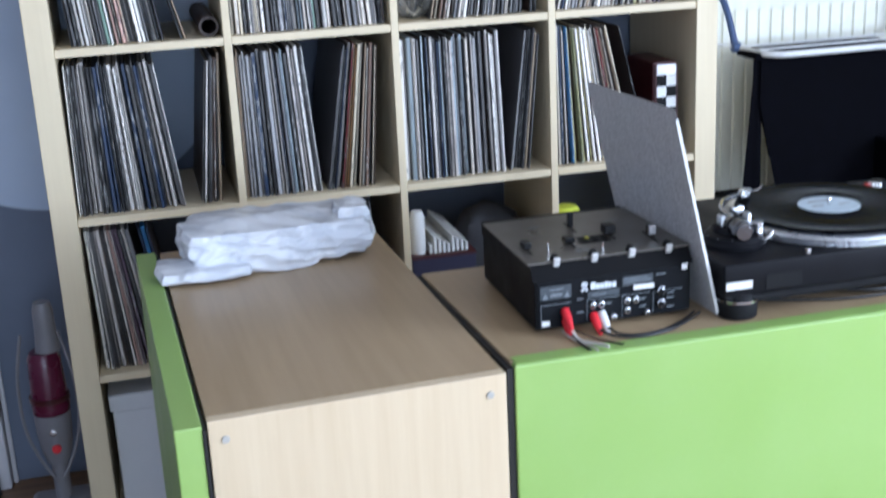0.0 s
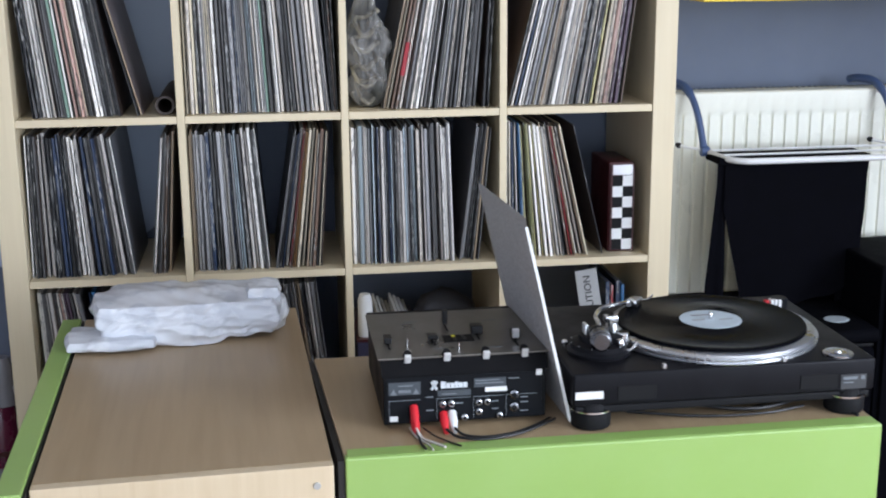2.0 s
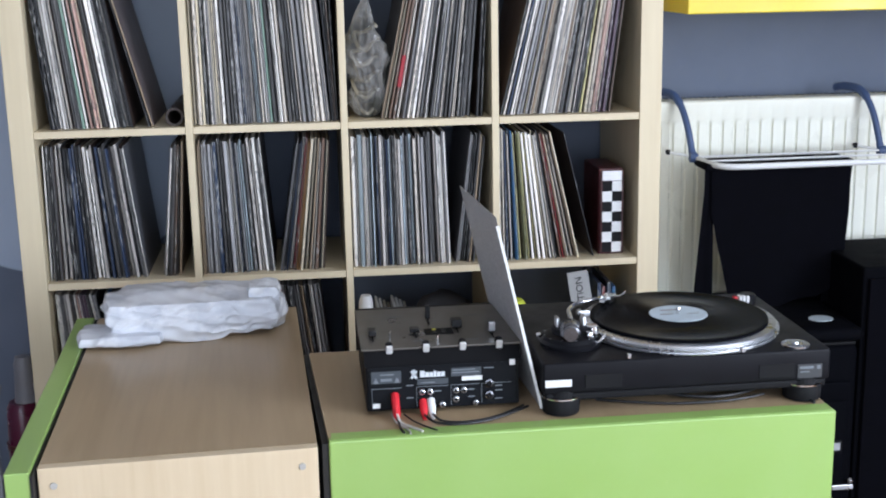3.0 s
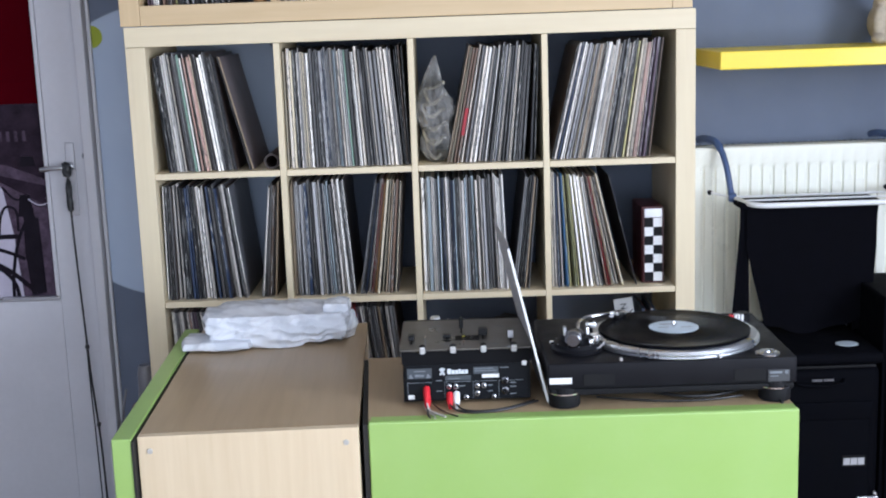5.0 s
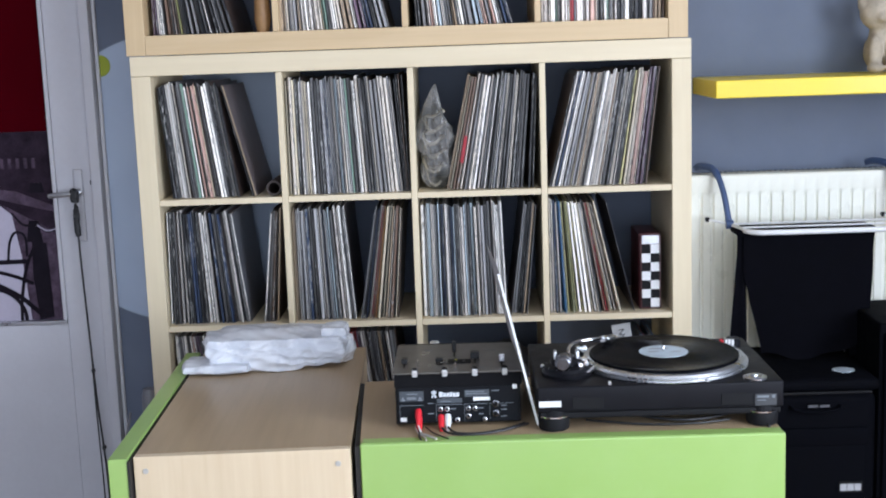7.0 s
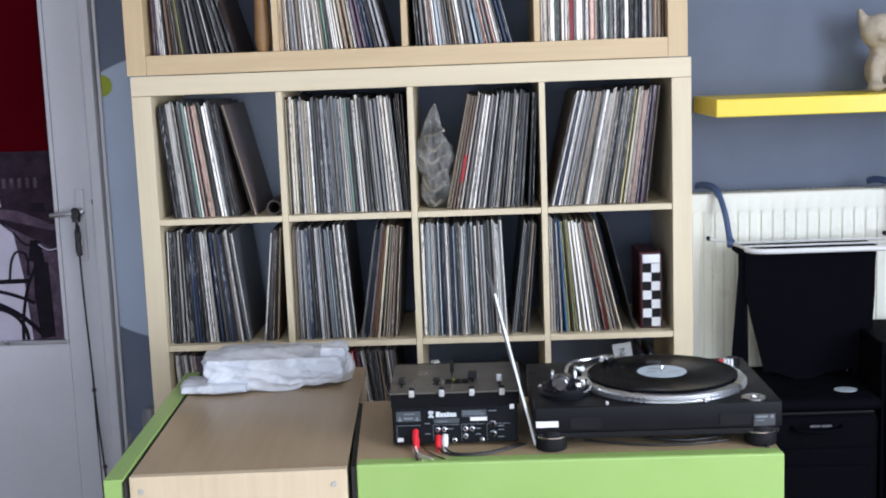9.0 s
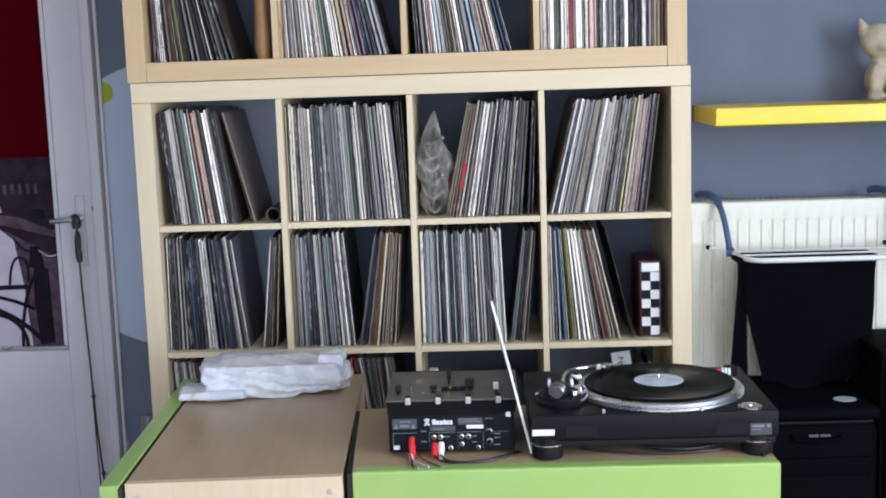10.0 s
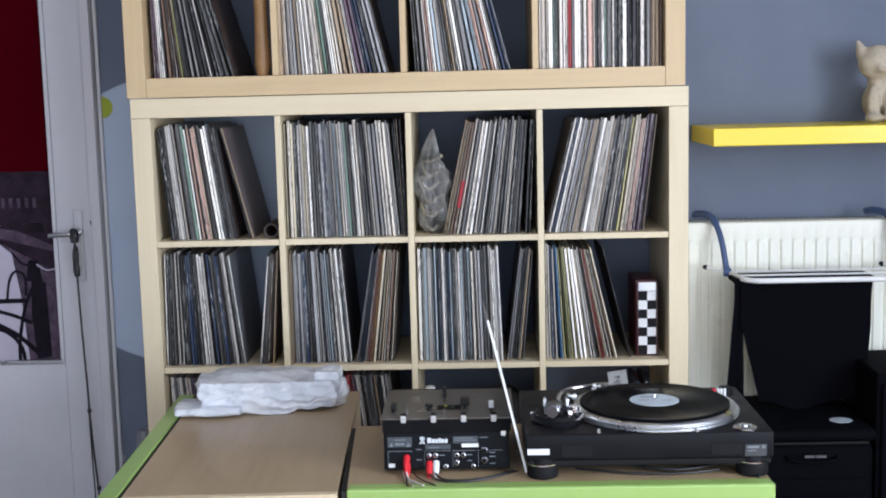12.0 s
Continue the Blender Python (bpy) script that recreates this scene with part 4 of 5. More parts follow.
# ---- black gear on the floor at the radiator ----
bag = thing("gear_bag", (1.490, -0.125, 0), "black nylon equipment bag with a maker's badge, standing on the floor", "bag")
part("body", box_bm(0.0, 0.47, 0.0, 0.375, 0.012, 0.55, 0.030, 4), BAG_NYLON, bag, smooth=True)
lid = part("lid", box_bm(-0.004, 0.474, -0.006, 0.378, 0.552, 0.586, 0.015, 3), BAG_NYLON, bag, smooth=True)
part("piping", tube_bm([(0.02, -0.005, 0.551), (0.235, -0.007, 0.551), (0.45, -0.005, 0.551)], 0.004, 8), RUBBER, bag)
part("front_pocket", box_bm(0.03, 0.44, -0.008, 0.004, 0.05, 0.42, 0.0055, 3), BAG_NYLON, bag, smooth=True)
part("pocket_flap", box_bm(0.025, 0.445, -0.011, 0.002, 0.405, 0.455, 0.005, 3), BAG_NYLON, bag, smooth=True)
part("oval_sticker", lathe_bm([(0.0, 0.0), (0.030, 0.0), (0.030, 0.0015), (0.0, 0.0015)], 32, Matrix.Translation((0.402, 0.085, 0.5865)) @ Matrix.Diagonal((1, 0.85, 1, 1))), plain("pale_blue_sticker", (0.50, 0.57, 0.62), 0.4, scale=50), lid, "pale round sticker")
PANEL_BADGE = plain("pale_badge_rubber", (0.42, 0.42, 0.43), 0.5)
badge = part("maker_badge", box_bm(0.366, 0.430, -0.0108, -0.0082, 0.274, 0.305, 0.0008), RUBBER, bag, "dark rubber maker's badge")
for k in range(3):
    part("badge_bar", mesh_bar(bmesh.new(), 0.370 + k * 0.0190, 0.387 + k * 0.0190, 0.280, 0.299, -0.0113), PANEL_BADGE, badge)
handle = part("handle", tube_bm([(0.238, -0.002, 0.515), (0.248, -0.018, 0.508), (0.303, -0.022, 0.504), (0.358, -0.018, 0.508), (0.368, -0.002, 0.515)], 0.004, 12), BAG_NYLON, bag, smooth=True)
for x in (0.276, 0.306):
    part("tag", box_bm(x, x + 0.026, -0.0335, -0.0305, 0.520, 0.526), plain("dim_grey_tag", (0.09, 0.09, 0.10), 0.5), handle)
part("buckle", box_bm(0.408, 0.462, -0.018, -0.0085, 0.178, 0.190, 0.001), ALU, bag, "metal buckle")
part("buckle_stud", lathe_bm([(0.0, 0.0), (0.006, 0.0), (0.007, 0.004), (0.004, 0.009), (0.0, 0.010)], 18, Matrix.Translation((0.456, -0.008, 0.198)) @ BACK), CHROME, bag, "chrome stud", True)

spk = thing("loudspeaker", (1.969, -0.10, 0), "black loudspeaker cabinet standing on the floor near the radiator", "loudspeaker")
part("cabinet", box_bm(0.0, 0.36, 0.004, 0.30, 0.0, 0.726, 0.006, 2), BAG_NYLON, spk)
part("grille", box_bm(0.012, 0.348, -0.008, 0.003, 0.03, 0.70, 0.004, 2), CLOTH_BLACK, spk)

# ---- yellow wall shelf and toy ----
ws = thing("wall_shelf", (1.566, 0.055, 1.325), "glossy yellow floating wall shelf above the radiator", "shelf")
part("board", box_bm(0, 1.10, 0, 0.344, 0, 0.0484, 0.0025, 2), YELLOW, ws)


def soft_ball(bm, c, r, seg=20):
    s = bmesh.new()
    bmesh.ops.create_uvsphere(s, u_segments=seg, v_segments=seg // 2 + 2, radius=1)
    return join_bm(bm, s, Matrix.Translation(c) @ Matrix.Diagonal((*r, 1)))


bm = bmesh.new()
soft_ball(bm, (0.078, 0.03, 0.058), (0.044, 0.060, 0.058))
soft_ball(bm, (0.068, -0.004, 0.092), (0.033, 0.036, 0.066))
soft_ball(bm, (0.060, -0.018, 0.168), (0.056, 0.048, 0.050))
soft_ball(bm, (0.060, -0.060, 0.155), (0.022, 0.018, 0.017))
for x in (0.042, 0.092):
    soft_ball(bm, (x, -0.040, 0.050), (0.020, 0.020, 0.056))
    soft_ball(bm, (x - 0.004, -0.056, 0.014), (0.023, 0.028, 0.016))
for x, a in ((0.020, -22), (0.102, 22)):
    cyl_bm(0.021, 0.046, 16, 0.005, m=pose(x, -0.012, 0.190, 0, a), bm=bm)
ob = part("toy_figure", bm, PLUSH, smooth=True)
rm = ob.modifiers.new("blend", "REMESH")
rm.mode, rm.voxel_size, rm.use_smooth_shade = "VOXEL", 0.0055, True
sm = ob.modifiers.new("soften", "SMOOTH")
sm.factor, sm.iterations = 0.6, 4
ob.location = (2.006, 0.275, 1.3738)
tagged(ob, "beige plush toy sitting on the yellow wall shelf", "toy")

# ---- door ----
fr = 0.38
structure("door_frame", join_bm(box_bm(DOOR_X[1], DOOR_X[1] + 0.030, 0.356, 0.60, 0, 2.09, 0.003),
                                box_bm(DOOR_X[0] - 0.038, DOOR_X[0] - 0.003, 0.375, 0.60, 0, 2.09, 0.003)), DOOR_PAINT, "grey-white painted door frame", "door frame")
structure("trim", box_bm(DOOR_X[1] + 0.0325, DOOR_X[1] + 0.043, 0.386, 0.3985, 0, 2.10, 0.002), DOOR_PAINT, "thin grey-white casing strip", "trim")
structure("door_lintel", box_bm(DOOR_X[0] - 0.002, DOOR_X[1] - 0.001, 0.377, 0.60, 2.052, 2.09, 0.002), DOOR_PAINT, "grey-white painted door lintel", "door frame")
door = tagged(thing("door_1", (DOOR_X[0], fr, 0), "grey-white painted door with a glazed upper half and a photo poster", "door"), kind="structure")
DW = DOOR_X[1] - DOOR_X[0] - 0.003
PANE = (0.115, DW - 0.109, 0.686, 1.93)
part("stile", box_bm(0.002, PANE[0], 0, 0.042, 0.006, 2.048, 0.002), DOOR_PAINT, door)
part("stile", box_bm(PANE[1], DW, 0, 0.042, 0.006, 2.048, 0.002), DOOR_PAINT, door)
part("top_rail", box_bm(PANE[0] + 0.0005, PANE[1] - 0.0005, 0.001, 0.042, PANE[3], 2.048, 0.001), DOOR_PAINT, door)
part("lower_panel", box_bm(PANE[0] + 0.0005, PANE[1] - 0.0005, 0.001, 0.042, 0.006, PANE[2], 0.001), DOOR_PAINT, door)
for x in (PANE[0] + 0.001, PANE[1] - 0.013):
    part("glazing_bead", box_bm(x, x + 0.012, -0.004, 0.012, PANE[2] + 0.0135, PANE[3], 0.002), DOOR_PAINT, door)
part("glazing_bead", box_bm(PANE[0] + 0.001, PANE[1] - 0.001, -0.005, 0.012, PANE[2] + 0.0005, PANE[2] + 0.013, 0.002), ALU, door, "dull metal lower bead")
part("pane", box_bm(PANE[0] + 0.001, PANE[1] - 0.001, 0.016, 0.020, PANE[2] + 0.001, PANE[3] - 0.001), GLASS, door)
part("curtain", box_bm(PANE[0] + 0.014, PANE[1] - 0.014, 0.012, 0.0145, 1.280, PANE[3] - 0.002), RED_CLOTH, door, "dark red fabric blind")
part("curtain_hem", box_bm(PANE[0] + 0.014, PANE[1] - 0.014, 0.0095, 0.0118, 1.280, 1.345, 0.0005), RED_CLOTH, door)
# photograph: street with a parked bicycle
photo = part("photo_poster", box_bm(PANE[0] + 0.014, PANE[1] - 0.014, 0.0125, 0.0145, PANE[2] + 0.0135, 1.2795), PHOTO_DARK, door, "black-and-white street photograph with a bicycle")
PR, PB = PANE[1] - 0.014, PANE[2] + 0.0135      # its lower corner on the handle side


def photo_patch(pts, mat, lift):
    c = bmesh.new()
    near = [c.verts.new((PR - u, 0.0112 - lift, PB + v)) for u, v in pts]
    far = [c.verts.new((PR - u, 0.0123, PB + v)) for u, v in pts]
    c.faces.new(near)
    c.faces.new(far[::-1])
    for k in range(len(pts)):
        c.faces.new((near[k], near[(k + 1) % len(pts)], far[(k + 1) % len(pts)], far[k]))
    return part("print_area", c, mat, photo)


def photo_line(pts, w, mat, lift):
    b = tube_bm([(PR - u, 0, PB + v) for u, v in pts], w, 6)
    for vert in b.verts:
        vert.co.y = 0.0105 - lift + vert.co.y * 0.05
    return part("print_line", b, mat, photo)


photo_patch([(0.0, 0.0), (0.60, 0.0), (0.60, 0.30), (0.16, 0.36), (0.0, 0.27)], PHOTO_MID, 0.0)
photo_patch([(0.10, 0.0), (0.60, 0.0), (0.60, 0.40), (0.20, 0.385), (0.135, 0.33), (0.115, 0.20)], PHOTO_LIGHT, 0.0004)
photo_patch([(0.115, 0.40), (0.60, 0.47), (0.60, 0.43), (0.20, 0.385), (0.0, 0.335), (0.0, 0.352)], PHOTO_MID, 0.0006)
photo_patch([(0.165, 0.532), (0.60, 0.532), (0.60, 0.548), (0.165, 0.548)], PHOTO_LIGHT, 0.0004)
photo_patch([(0.165, 0.415), (0.195, 0.41), (0.195, 0.47), (0.175, 0.465)], PHOTO_LIGHT, 0.0005)
photo_patch([(0.03, 0.395), (0.075, 0.395), (0.07, 0.425), (0.035, 0.425)], PHOTO_BLACK, 0.0007)
for k in range(5):
    photo_patch([(0.05 + 0.024 * k, 0.47), (0.06 + 0.024 * k, 0.47), (0.06 + 0.024 * k, 0.50), (0.05 + 0.024 * k, 0.50)], PHOTO_MID, 0.0007)
photo_patch([(0.030, 0.01), (0.075, 0.0), (0.085, 0.14), (0.080, 0.245), (0.035, 0.24)], PHOTO_BLACK, 0.0009)
photo_patch([(0.045, 0.24), (0.095, 0.245), (0.085, 0.31), (0.055, 0.31)], PHOTO_BLACK, 0.0010)
for pts, w in (([(0.0, 0.283), (0.03, 0.276), (0.065, 0.30), (0.10, 0.297), (0.135, 0.335)], 0.0035), ([(0.05, 0.27), (0.10, 0.175), (0.125, 0.07), (0.13, 0.0)], 0.0055),
               ([(0.10, 0.185), (0.30, 0.182)], 0.0075), ([(0.085, 0.115), (0.16, 0.145), (0.32, 0.185)], 0.006), ([(0.06, 0.01), (0.13, 0.075), (0.20, 0.115)], 0.008),
               ([(0.098, 0.20), (0.10, 0.262), (0.128, 0.275), (0.148, 0.245), (0.158, 0.185)], 0.004), ([(0.35, 0.30), (0.33, 0.18), (0.30, 0.05)], 0.006)):
    photo_line(pts, w, PHOTO_BLACK, 0.0013)
for cu, cv, rr in ((0.215, 0.0, 0.10), (0.52, 0.10, 0.10)):
    photo_line([(cu + rr * math.cos(a), max(0.0, cv + rr * math.sin(a))) for a in [radians(v) for v in range(0, 370 if cv else 190, 15)]], 0.006, PHOTO_BLACK, 0.0012)
photo_line([(0.0, 0.284), (0.03, 0.278), (0.06, 0.297)], 0.002, PHOTO_LIGHT, 0.0016)
# handle
HX, HZ = DW - 0.042, 1.093
plate = part("handle_plate", box_bm(HX - 0.014, HX + 0.014, -0.006, -0.0005, HZ - 0.150, HZ + 0.070, 0.005, 3), DOOR_PAINT, door, "painted lock plate", True)
lever = part("door_handle", tube_bm([(HX, -0.006, HZ), (HX, -0.040, HZ), (HX - 0.012, -0.048, HZ), (HX - 0.045, -0.048, HZ - 0.002), (HX - 0.078, -0.046, HZ - 0.004)], 0.0072, 14), ALU, door, "aluminium lever handle", True)
part("rose", lathe_bm([(0.0, 0.0), (0.013, 0.0), (0.013, 0.006), (0.0, 0.006)], 24, Matrix.Translation((HX, -0.006, HZ)) @ BACK), ALU, lever, smooth=True)
part("catch", box_bm(DW - 0.006, DW + 0.006, -0.004, 0.004, 1.115, 1.128, 0.001), RUBBER, door, "dark latch mark")

cord = thing("door_rope", (DOOR_X[0] + HX, 0.334, 0), "black rope knotted to the door handle and hanging to the floor", "rope")
bm = lumpy(0.011, 0.010, 0.040, 0.3, 5.0, 10)
bmesh.ops.translate(bm, vec=(0, 0, HZ - 0.026), verts=bm.verts)
part("knot", bm, CABLE_BLACK, cord, smooth=True)
bm = lumpy(0.008, 0.008, 0.085, 0.4, 7.0, 10)
bmesh.ops.translate(bm, vec=(0.002, -0.004, HZ - 0.128), verts=bm.verts)
part("knot", bm, CABLE_BLACK, cord, smooth=True)
part("strand", tube_bm([(0.002, -0.003, HZ - 0.02), (0.004, -0.004, HZ - 0.20), (0.012, -0.003, 0.62), (0.018, -0.004, 0.45), (0.030, -0.005, 0.25), (0.034, -0.006, 0.05)], 0.0032, 8), CABLE_BLACK, cord, smooth=True)
part("strand", tube_bm([(0.012, -0.004, 0.62), (0.013, -0.004, 0.45), (0.016, -0.005, 0.30), (0.020, -0.006, 0.05)], 0.0022, 8), CABLE_BLACK, cord, smooth=True)
for z, x in ((0.545, 0.014), (0.30, 0.028)):
    part("slider", lathe_bm([(0.0, 0.0), (0.006, 0.0), (0.007, 0.006), (0.005, 0.012), (0.0, 0.012)], 14, Matrix.Translation((x, -0.004, z))), CABLE_BLACK, cord, smooth=True)
bm = lumpy(0.022, 0.02, 0.05, 0.35, 9.0, 10)
bmesh.ops.translate(bm, vec=(0.028, -0.006, 0.0), verts=bm.verts)
part("knot", bm, CABLE_BLACK, cord, smooth=True)
ob = part("wall_dot", cyl_bm(0.032, 0.0015, 40, m=Matrix.Translation((-0.198, 0.399, 1.467)) @ BACK), GREEN_DOT)
tagged(ob, "small yellow-green painted dot on the wall", "wall decoration", kind="structure")

# ---- stick vacuum beside the shelves ----
vac = thing("stick_vacuum", (-0.072, 0.17, -0.02 + 0.02), "burgundy and grey stick vacuum standing against the wall", "vacuum cleaner")
part("floor_head", box_bm(-0.075, 0.070, -0.05, 0.05, 0.0, 0.055, 0.016, 3), GREY_PLASTIC, vac, smooth=True)
part("neck", cyl_bm(0.019, 0.10, 24, m=Matrix.Translation((0, 0, 0.05))), GREY_PLASTIC, vac, smooth=True)
body = part("motor_body", lathe_bm([(0.0, 0.0), (0.024, 0.0), (0.034, 0.03), (0.040, 0.08), (0.041, 0.125), (0.0, 0.125)], 32, Matrix.Translation((0, 0, 0.145))), GREY_PLASTIC, vac, smooth=True)
part("button", lathe_bm([(0.0, 0.0), (0.011, 0.0), (0.010, 0.005), (0.0, 0.006)], 20, Matrix.Translation((0.002, -0.036, 0.19)) @ BACK), RED_PLASTIC, body)
part("badge", lathe_bm([(0.0, 0.0), (0.009, 0.0), (0.008, 0.003), (0.0, 0.004)], 20, Matrix.Translation((0.0, -0.039, 0.232)) @ BACK), CHROME, body)
part("dust_cup", lathe_bm([(0.0, 0.0), (0.042, 0.0), (0.043, 0.02), (0.040, 0.05), (0.037, 0.13), (0.030, 0.145), (0.0, 0.145)], 32, Matrix.Translation((0, 0, 0.272))), PURPLE, vac, "translucent burgundy dust cup", True)
part("cup_ring", lathe_bm([(0.0, 0.0), (0.0445, 0.0), (0.045, 0.012), (0.0, 0.012)], 32, Matrix.Translation((0, 0, 0.300))), RED_LACQUER, vac, smooth=True)
part("grip", lathe_bm([(0.0, 0.0), (0.028, 0.0), (0.024, 0.04), (0.023, 0.095), (0.018, 0.115), (0.0, 0.116)], 28, Matrix.Translation((0.012, 0.0, 0.418))), GREY_PLASTIC, vac, smooth=True)
for s in (-1, 1):
    part("cord_loop", tube_bm([(s * 0.040, -0.03, 0.470), (s * 0.058, -0.03, 0.38), (s * 0.062, -0.03, 0.30), (s * 0.056, -0.03, 0.23), (s * 0.034, -0.035, 0.165), (s * 0.010, -0.038, 0.12)], 0.0038, 8), GREY_PLASTIC, vac, "pale power cord", True)

# ---- things in the lower cubes ----
def in_cell(i, j, dx, y, dz=0.0):
    return (cell_x(j) + dx, y, cell_z(i) + 0.0005 + dz)


bx = thing("storage_box", in_cell(4, 1, 0.016, 0.03), "white cardboard storage box with a lid in a shelf cube", "box")
part("body", box_bm(0, 0.295, 0.006, 0.325, 0, 0.250, 0.004, 2), CARDBOARD, bx)
part("lid", box_bm(-0.006, 0.301, 0.0, 0.331, 0.2505, 0.290, 0.004, 2), CARDBOARD, bx)
mg = thing("magazine_box", in_cell(3, 3, 0.008, 0.03), "navy red-rimmed box full of paper, in a shelf cube", "box")
part("box", box_bm(0, 0.150, 0.0, 0.26, 0, 0.165, 0.003), NAVY_CARD, mg)
part("rim", box_bm(-0.001, 0.151, -0.001, 0.261, 0.1652, 0.172, 0.001), RED_LACQUER, mg, "red rim")
for k in range(9):
    part("paper", box_bm(0.044 + k * 0.0105, 0.050 + k * 0.0105, 0.01, 0.25, 0.1725, 0.192 + 0.006 * ((k * 7) % 4)), PAPER, mg)
part("roll", lathe_bm([(0.0, 0.0), (0.017, 0.0), (0.017, 0.085), (0.012, 0.10), (0.0, 0.10)], 24, Matrix.Translation((0.022, 0.03, 0.1725))), PAPER, mg, "white paper roll", True)
ob = part("pouch", lumpy(0.105, 0.075, 0.125, 0.08, 8.0, 10, 0.3), plain("dark_grey_fabric", (0.05, 0.05, 0.056), 0.8, spread=0.3), smooth=True)
ob.location = in_cell(3, 3, 0.232, 0.19)
tagged(ob, "dark grey soft pouch lying in a shelf cube", "pouch")
ob.scale = (0.8, 1, 1.9)
stand = thing("lidded_jar", in_cell(3, 4, 0.042, 0.07), "dark jar with a bright yellow-green cap in a shelf cube", "jar")
part("jar", lathe_bm([(0.0, 0.0), (0.030, 0.0), (0.033, 0.01), (0.033, 0.185), (0.026, 0.200), (0.0, 0.200)], 28), BLACK_PLASTIC, stand, smooth=True)
part("cap", lathe_bm([(0.0, 0.0), (0.030, 0.0), (0.031, 0.030), (0.024, 0.040), (0.0, 0.042)], 28, Matrix.Translation((0, 0, 0.2005))), YELLOW_GREEN, stand, "yellow-green cap", True)
sg = thing("caution_card", in_cell(3, 4, 0.214, 0.010), "grey card lettered caution leaning upright in a shelf cube", "sign")
sg.rotation_euler = (radians(-6), radians(-8), 0)
part("card", box_bm(0, 0.052, 0, 0.004, 0, 0.312, 0.0008), SIGN_GREY, sg)
txt = bpy.data.curves.new("lettering", "FONT")
txt.body, txt.size, txt.extrude = "CAUTION", 0.024, 0.0004
txt.align_x, txt.align_y = "LEFT", "CENTER"
tob = new("lettering", txt)
me = bpy.data.meshes.new_from_object(tob.evaluated_get(bpy.context.evaluated_depsgraph_get()))
bpy.data.objects.remove(tob)
me.materials.append(RUBBER)
lt = new("lettering", me)
lt.parent = sg
lt.matrix_local = Matrix.Translation((0.026, -0.0008, 0.190)) @ pose(0, 0, 0, 90) @ pose(0, 0, 0, 0, 0, 90)
for k, (m_, w) in enumerate((("navy", 0.010), ("red", 0.007), ("navy", 0.010), ("blue", 0.009))):
    ob = part("book", box_bm(0, w - 0.0008, 0, 0.17, 0, 0.275 - 0.01 * (k % 2), 0.001), SLEEVES[m_])
    ob.location = in_cell(3, 4, 0.252 + 0.0125 * k, 0.06)
    tagged(ob, f"thin {m_} book standing upright in a shelf cube", "book", "books in the lower cube")

# ---- things in the record cubes ----
ob = part("card_tube", lathe_bm([(0.0155, 0.0), (0.0205, 0.0), (0.0205, 0.33), (0.0155, 0.33), (0.0155, 0.004)], 32, Matrix.Translation((0, 0.35, 0.0208)) @ BACK), TUBE_CARD, smooth=True)
ob.location = in_cell(1, 1, 0.309, 0.01)
tagged(ob, "dark brown cardboard tube lying on a record shelf", "tube")
def clear_bag_film(h):
    """Standing film bag: full below, gathered to a flattened peak, with steep folds."""
    b = bmesh.new()
    bmesh.ops.create_icosphere(b, subdivisions=6, radius=1)
    for v in b.verts:
        n = v.co.normalized()
        w = (n.z + 1) / 2
        a = math.atan2(n.y, n.x)
        full = 0.053 * min(1.0, (1 - w) * 2.1 + 0.10) * min(1.0, 0.72 + w * 2.2) * (0.92 + 0.10 * math.sin(w * 15))
        fold = abs(noise.noise(Vector((math.cos(a) * 2.6, math.sin(a) * 2.6, w * 3.5 + 4)))) + 0.7 * abs(noise.noise(Vector((math.cos(a) * 4, w * 9, math.sin(a) * 4))))
        rad = full * (1.16 - 0.55 * fold) * math.hypot(n.x, n.y) ** 0.35
        v.co = Vector((rad * math.cos(a) + 0.006 * math.sin(w * 7), rad * 1.2 * math.sin(a), w * h))
    return b


pl = thing("plastic_bag", in_cell(1, 3, 0.050, 0.09), "knotted cloudy plastic bag of pale cords in a record cube", "bag")
part("film", clear_bag_film(0.285), BAG_CLEAR, pl, smooth=True)
CORD = plain("cream_cord", (0.42, 0.38, 0.29), 0.6)
rng = random.Random(5)
for k in range(5):
    cz, cr, tilt = 0.045 + 0.036 * k, 0.026 + 0.006 * (k % 2), rng.uniform(-0.9, 0.9)
    ring = [(cr * math.cos(a), 0.9 * cr * math.sin(a) - 0.006, cz + 0.022 * math.sin(a + tilt) + 0.012 * math.cos(2 * a)) for a in [radians(v) for v in range(0, 330, 30)]]
    part("cord_coil", tube_bm(ring, 0.0045, 8), CORD, pl, "pale coiled cord", True)

kb = part("paper_cone", lathe_bm([(0.0, 0.0), (0.016, 0.0), (0.022, 0.03), (0.020, 0.08), (0.017, 0.16), (0.020, 0.28), (0.0, 0.28)], 24), KRAFT, smooth=True)
kb.location = (-0.008 + cell_x(1) + 0.310, 0.05, SHELF_W + 0.002 + BOARD + 0.001)
tagged(kb, "rolled brown kraft paper standing in a record cube", "paper roll")
ck = thing("chequered_box", in_cell(2, 4, 0.257, 0.045), "dark red tin with a black-and-white chequered end", "tin")
part("tin", box_bm(-0.008, 0.053, 0.002, 0.16, 0, 0.212, 0.004, 2), RED_LACQUER, ck)
for i in range(7):
    for j in range(2):
        part("chequer", box_bm(0.001 + j * 0.0240, 0.0247 + j * 0.0240, -0.0012, 0.0014, 0.006 + i * 0.0250, 0.0307 + i * 0.0250), WHITE_PLASTIC if (i + j) % 2 else RUBBER, ck)
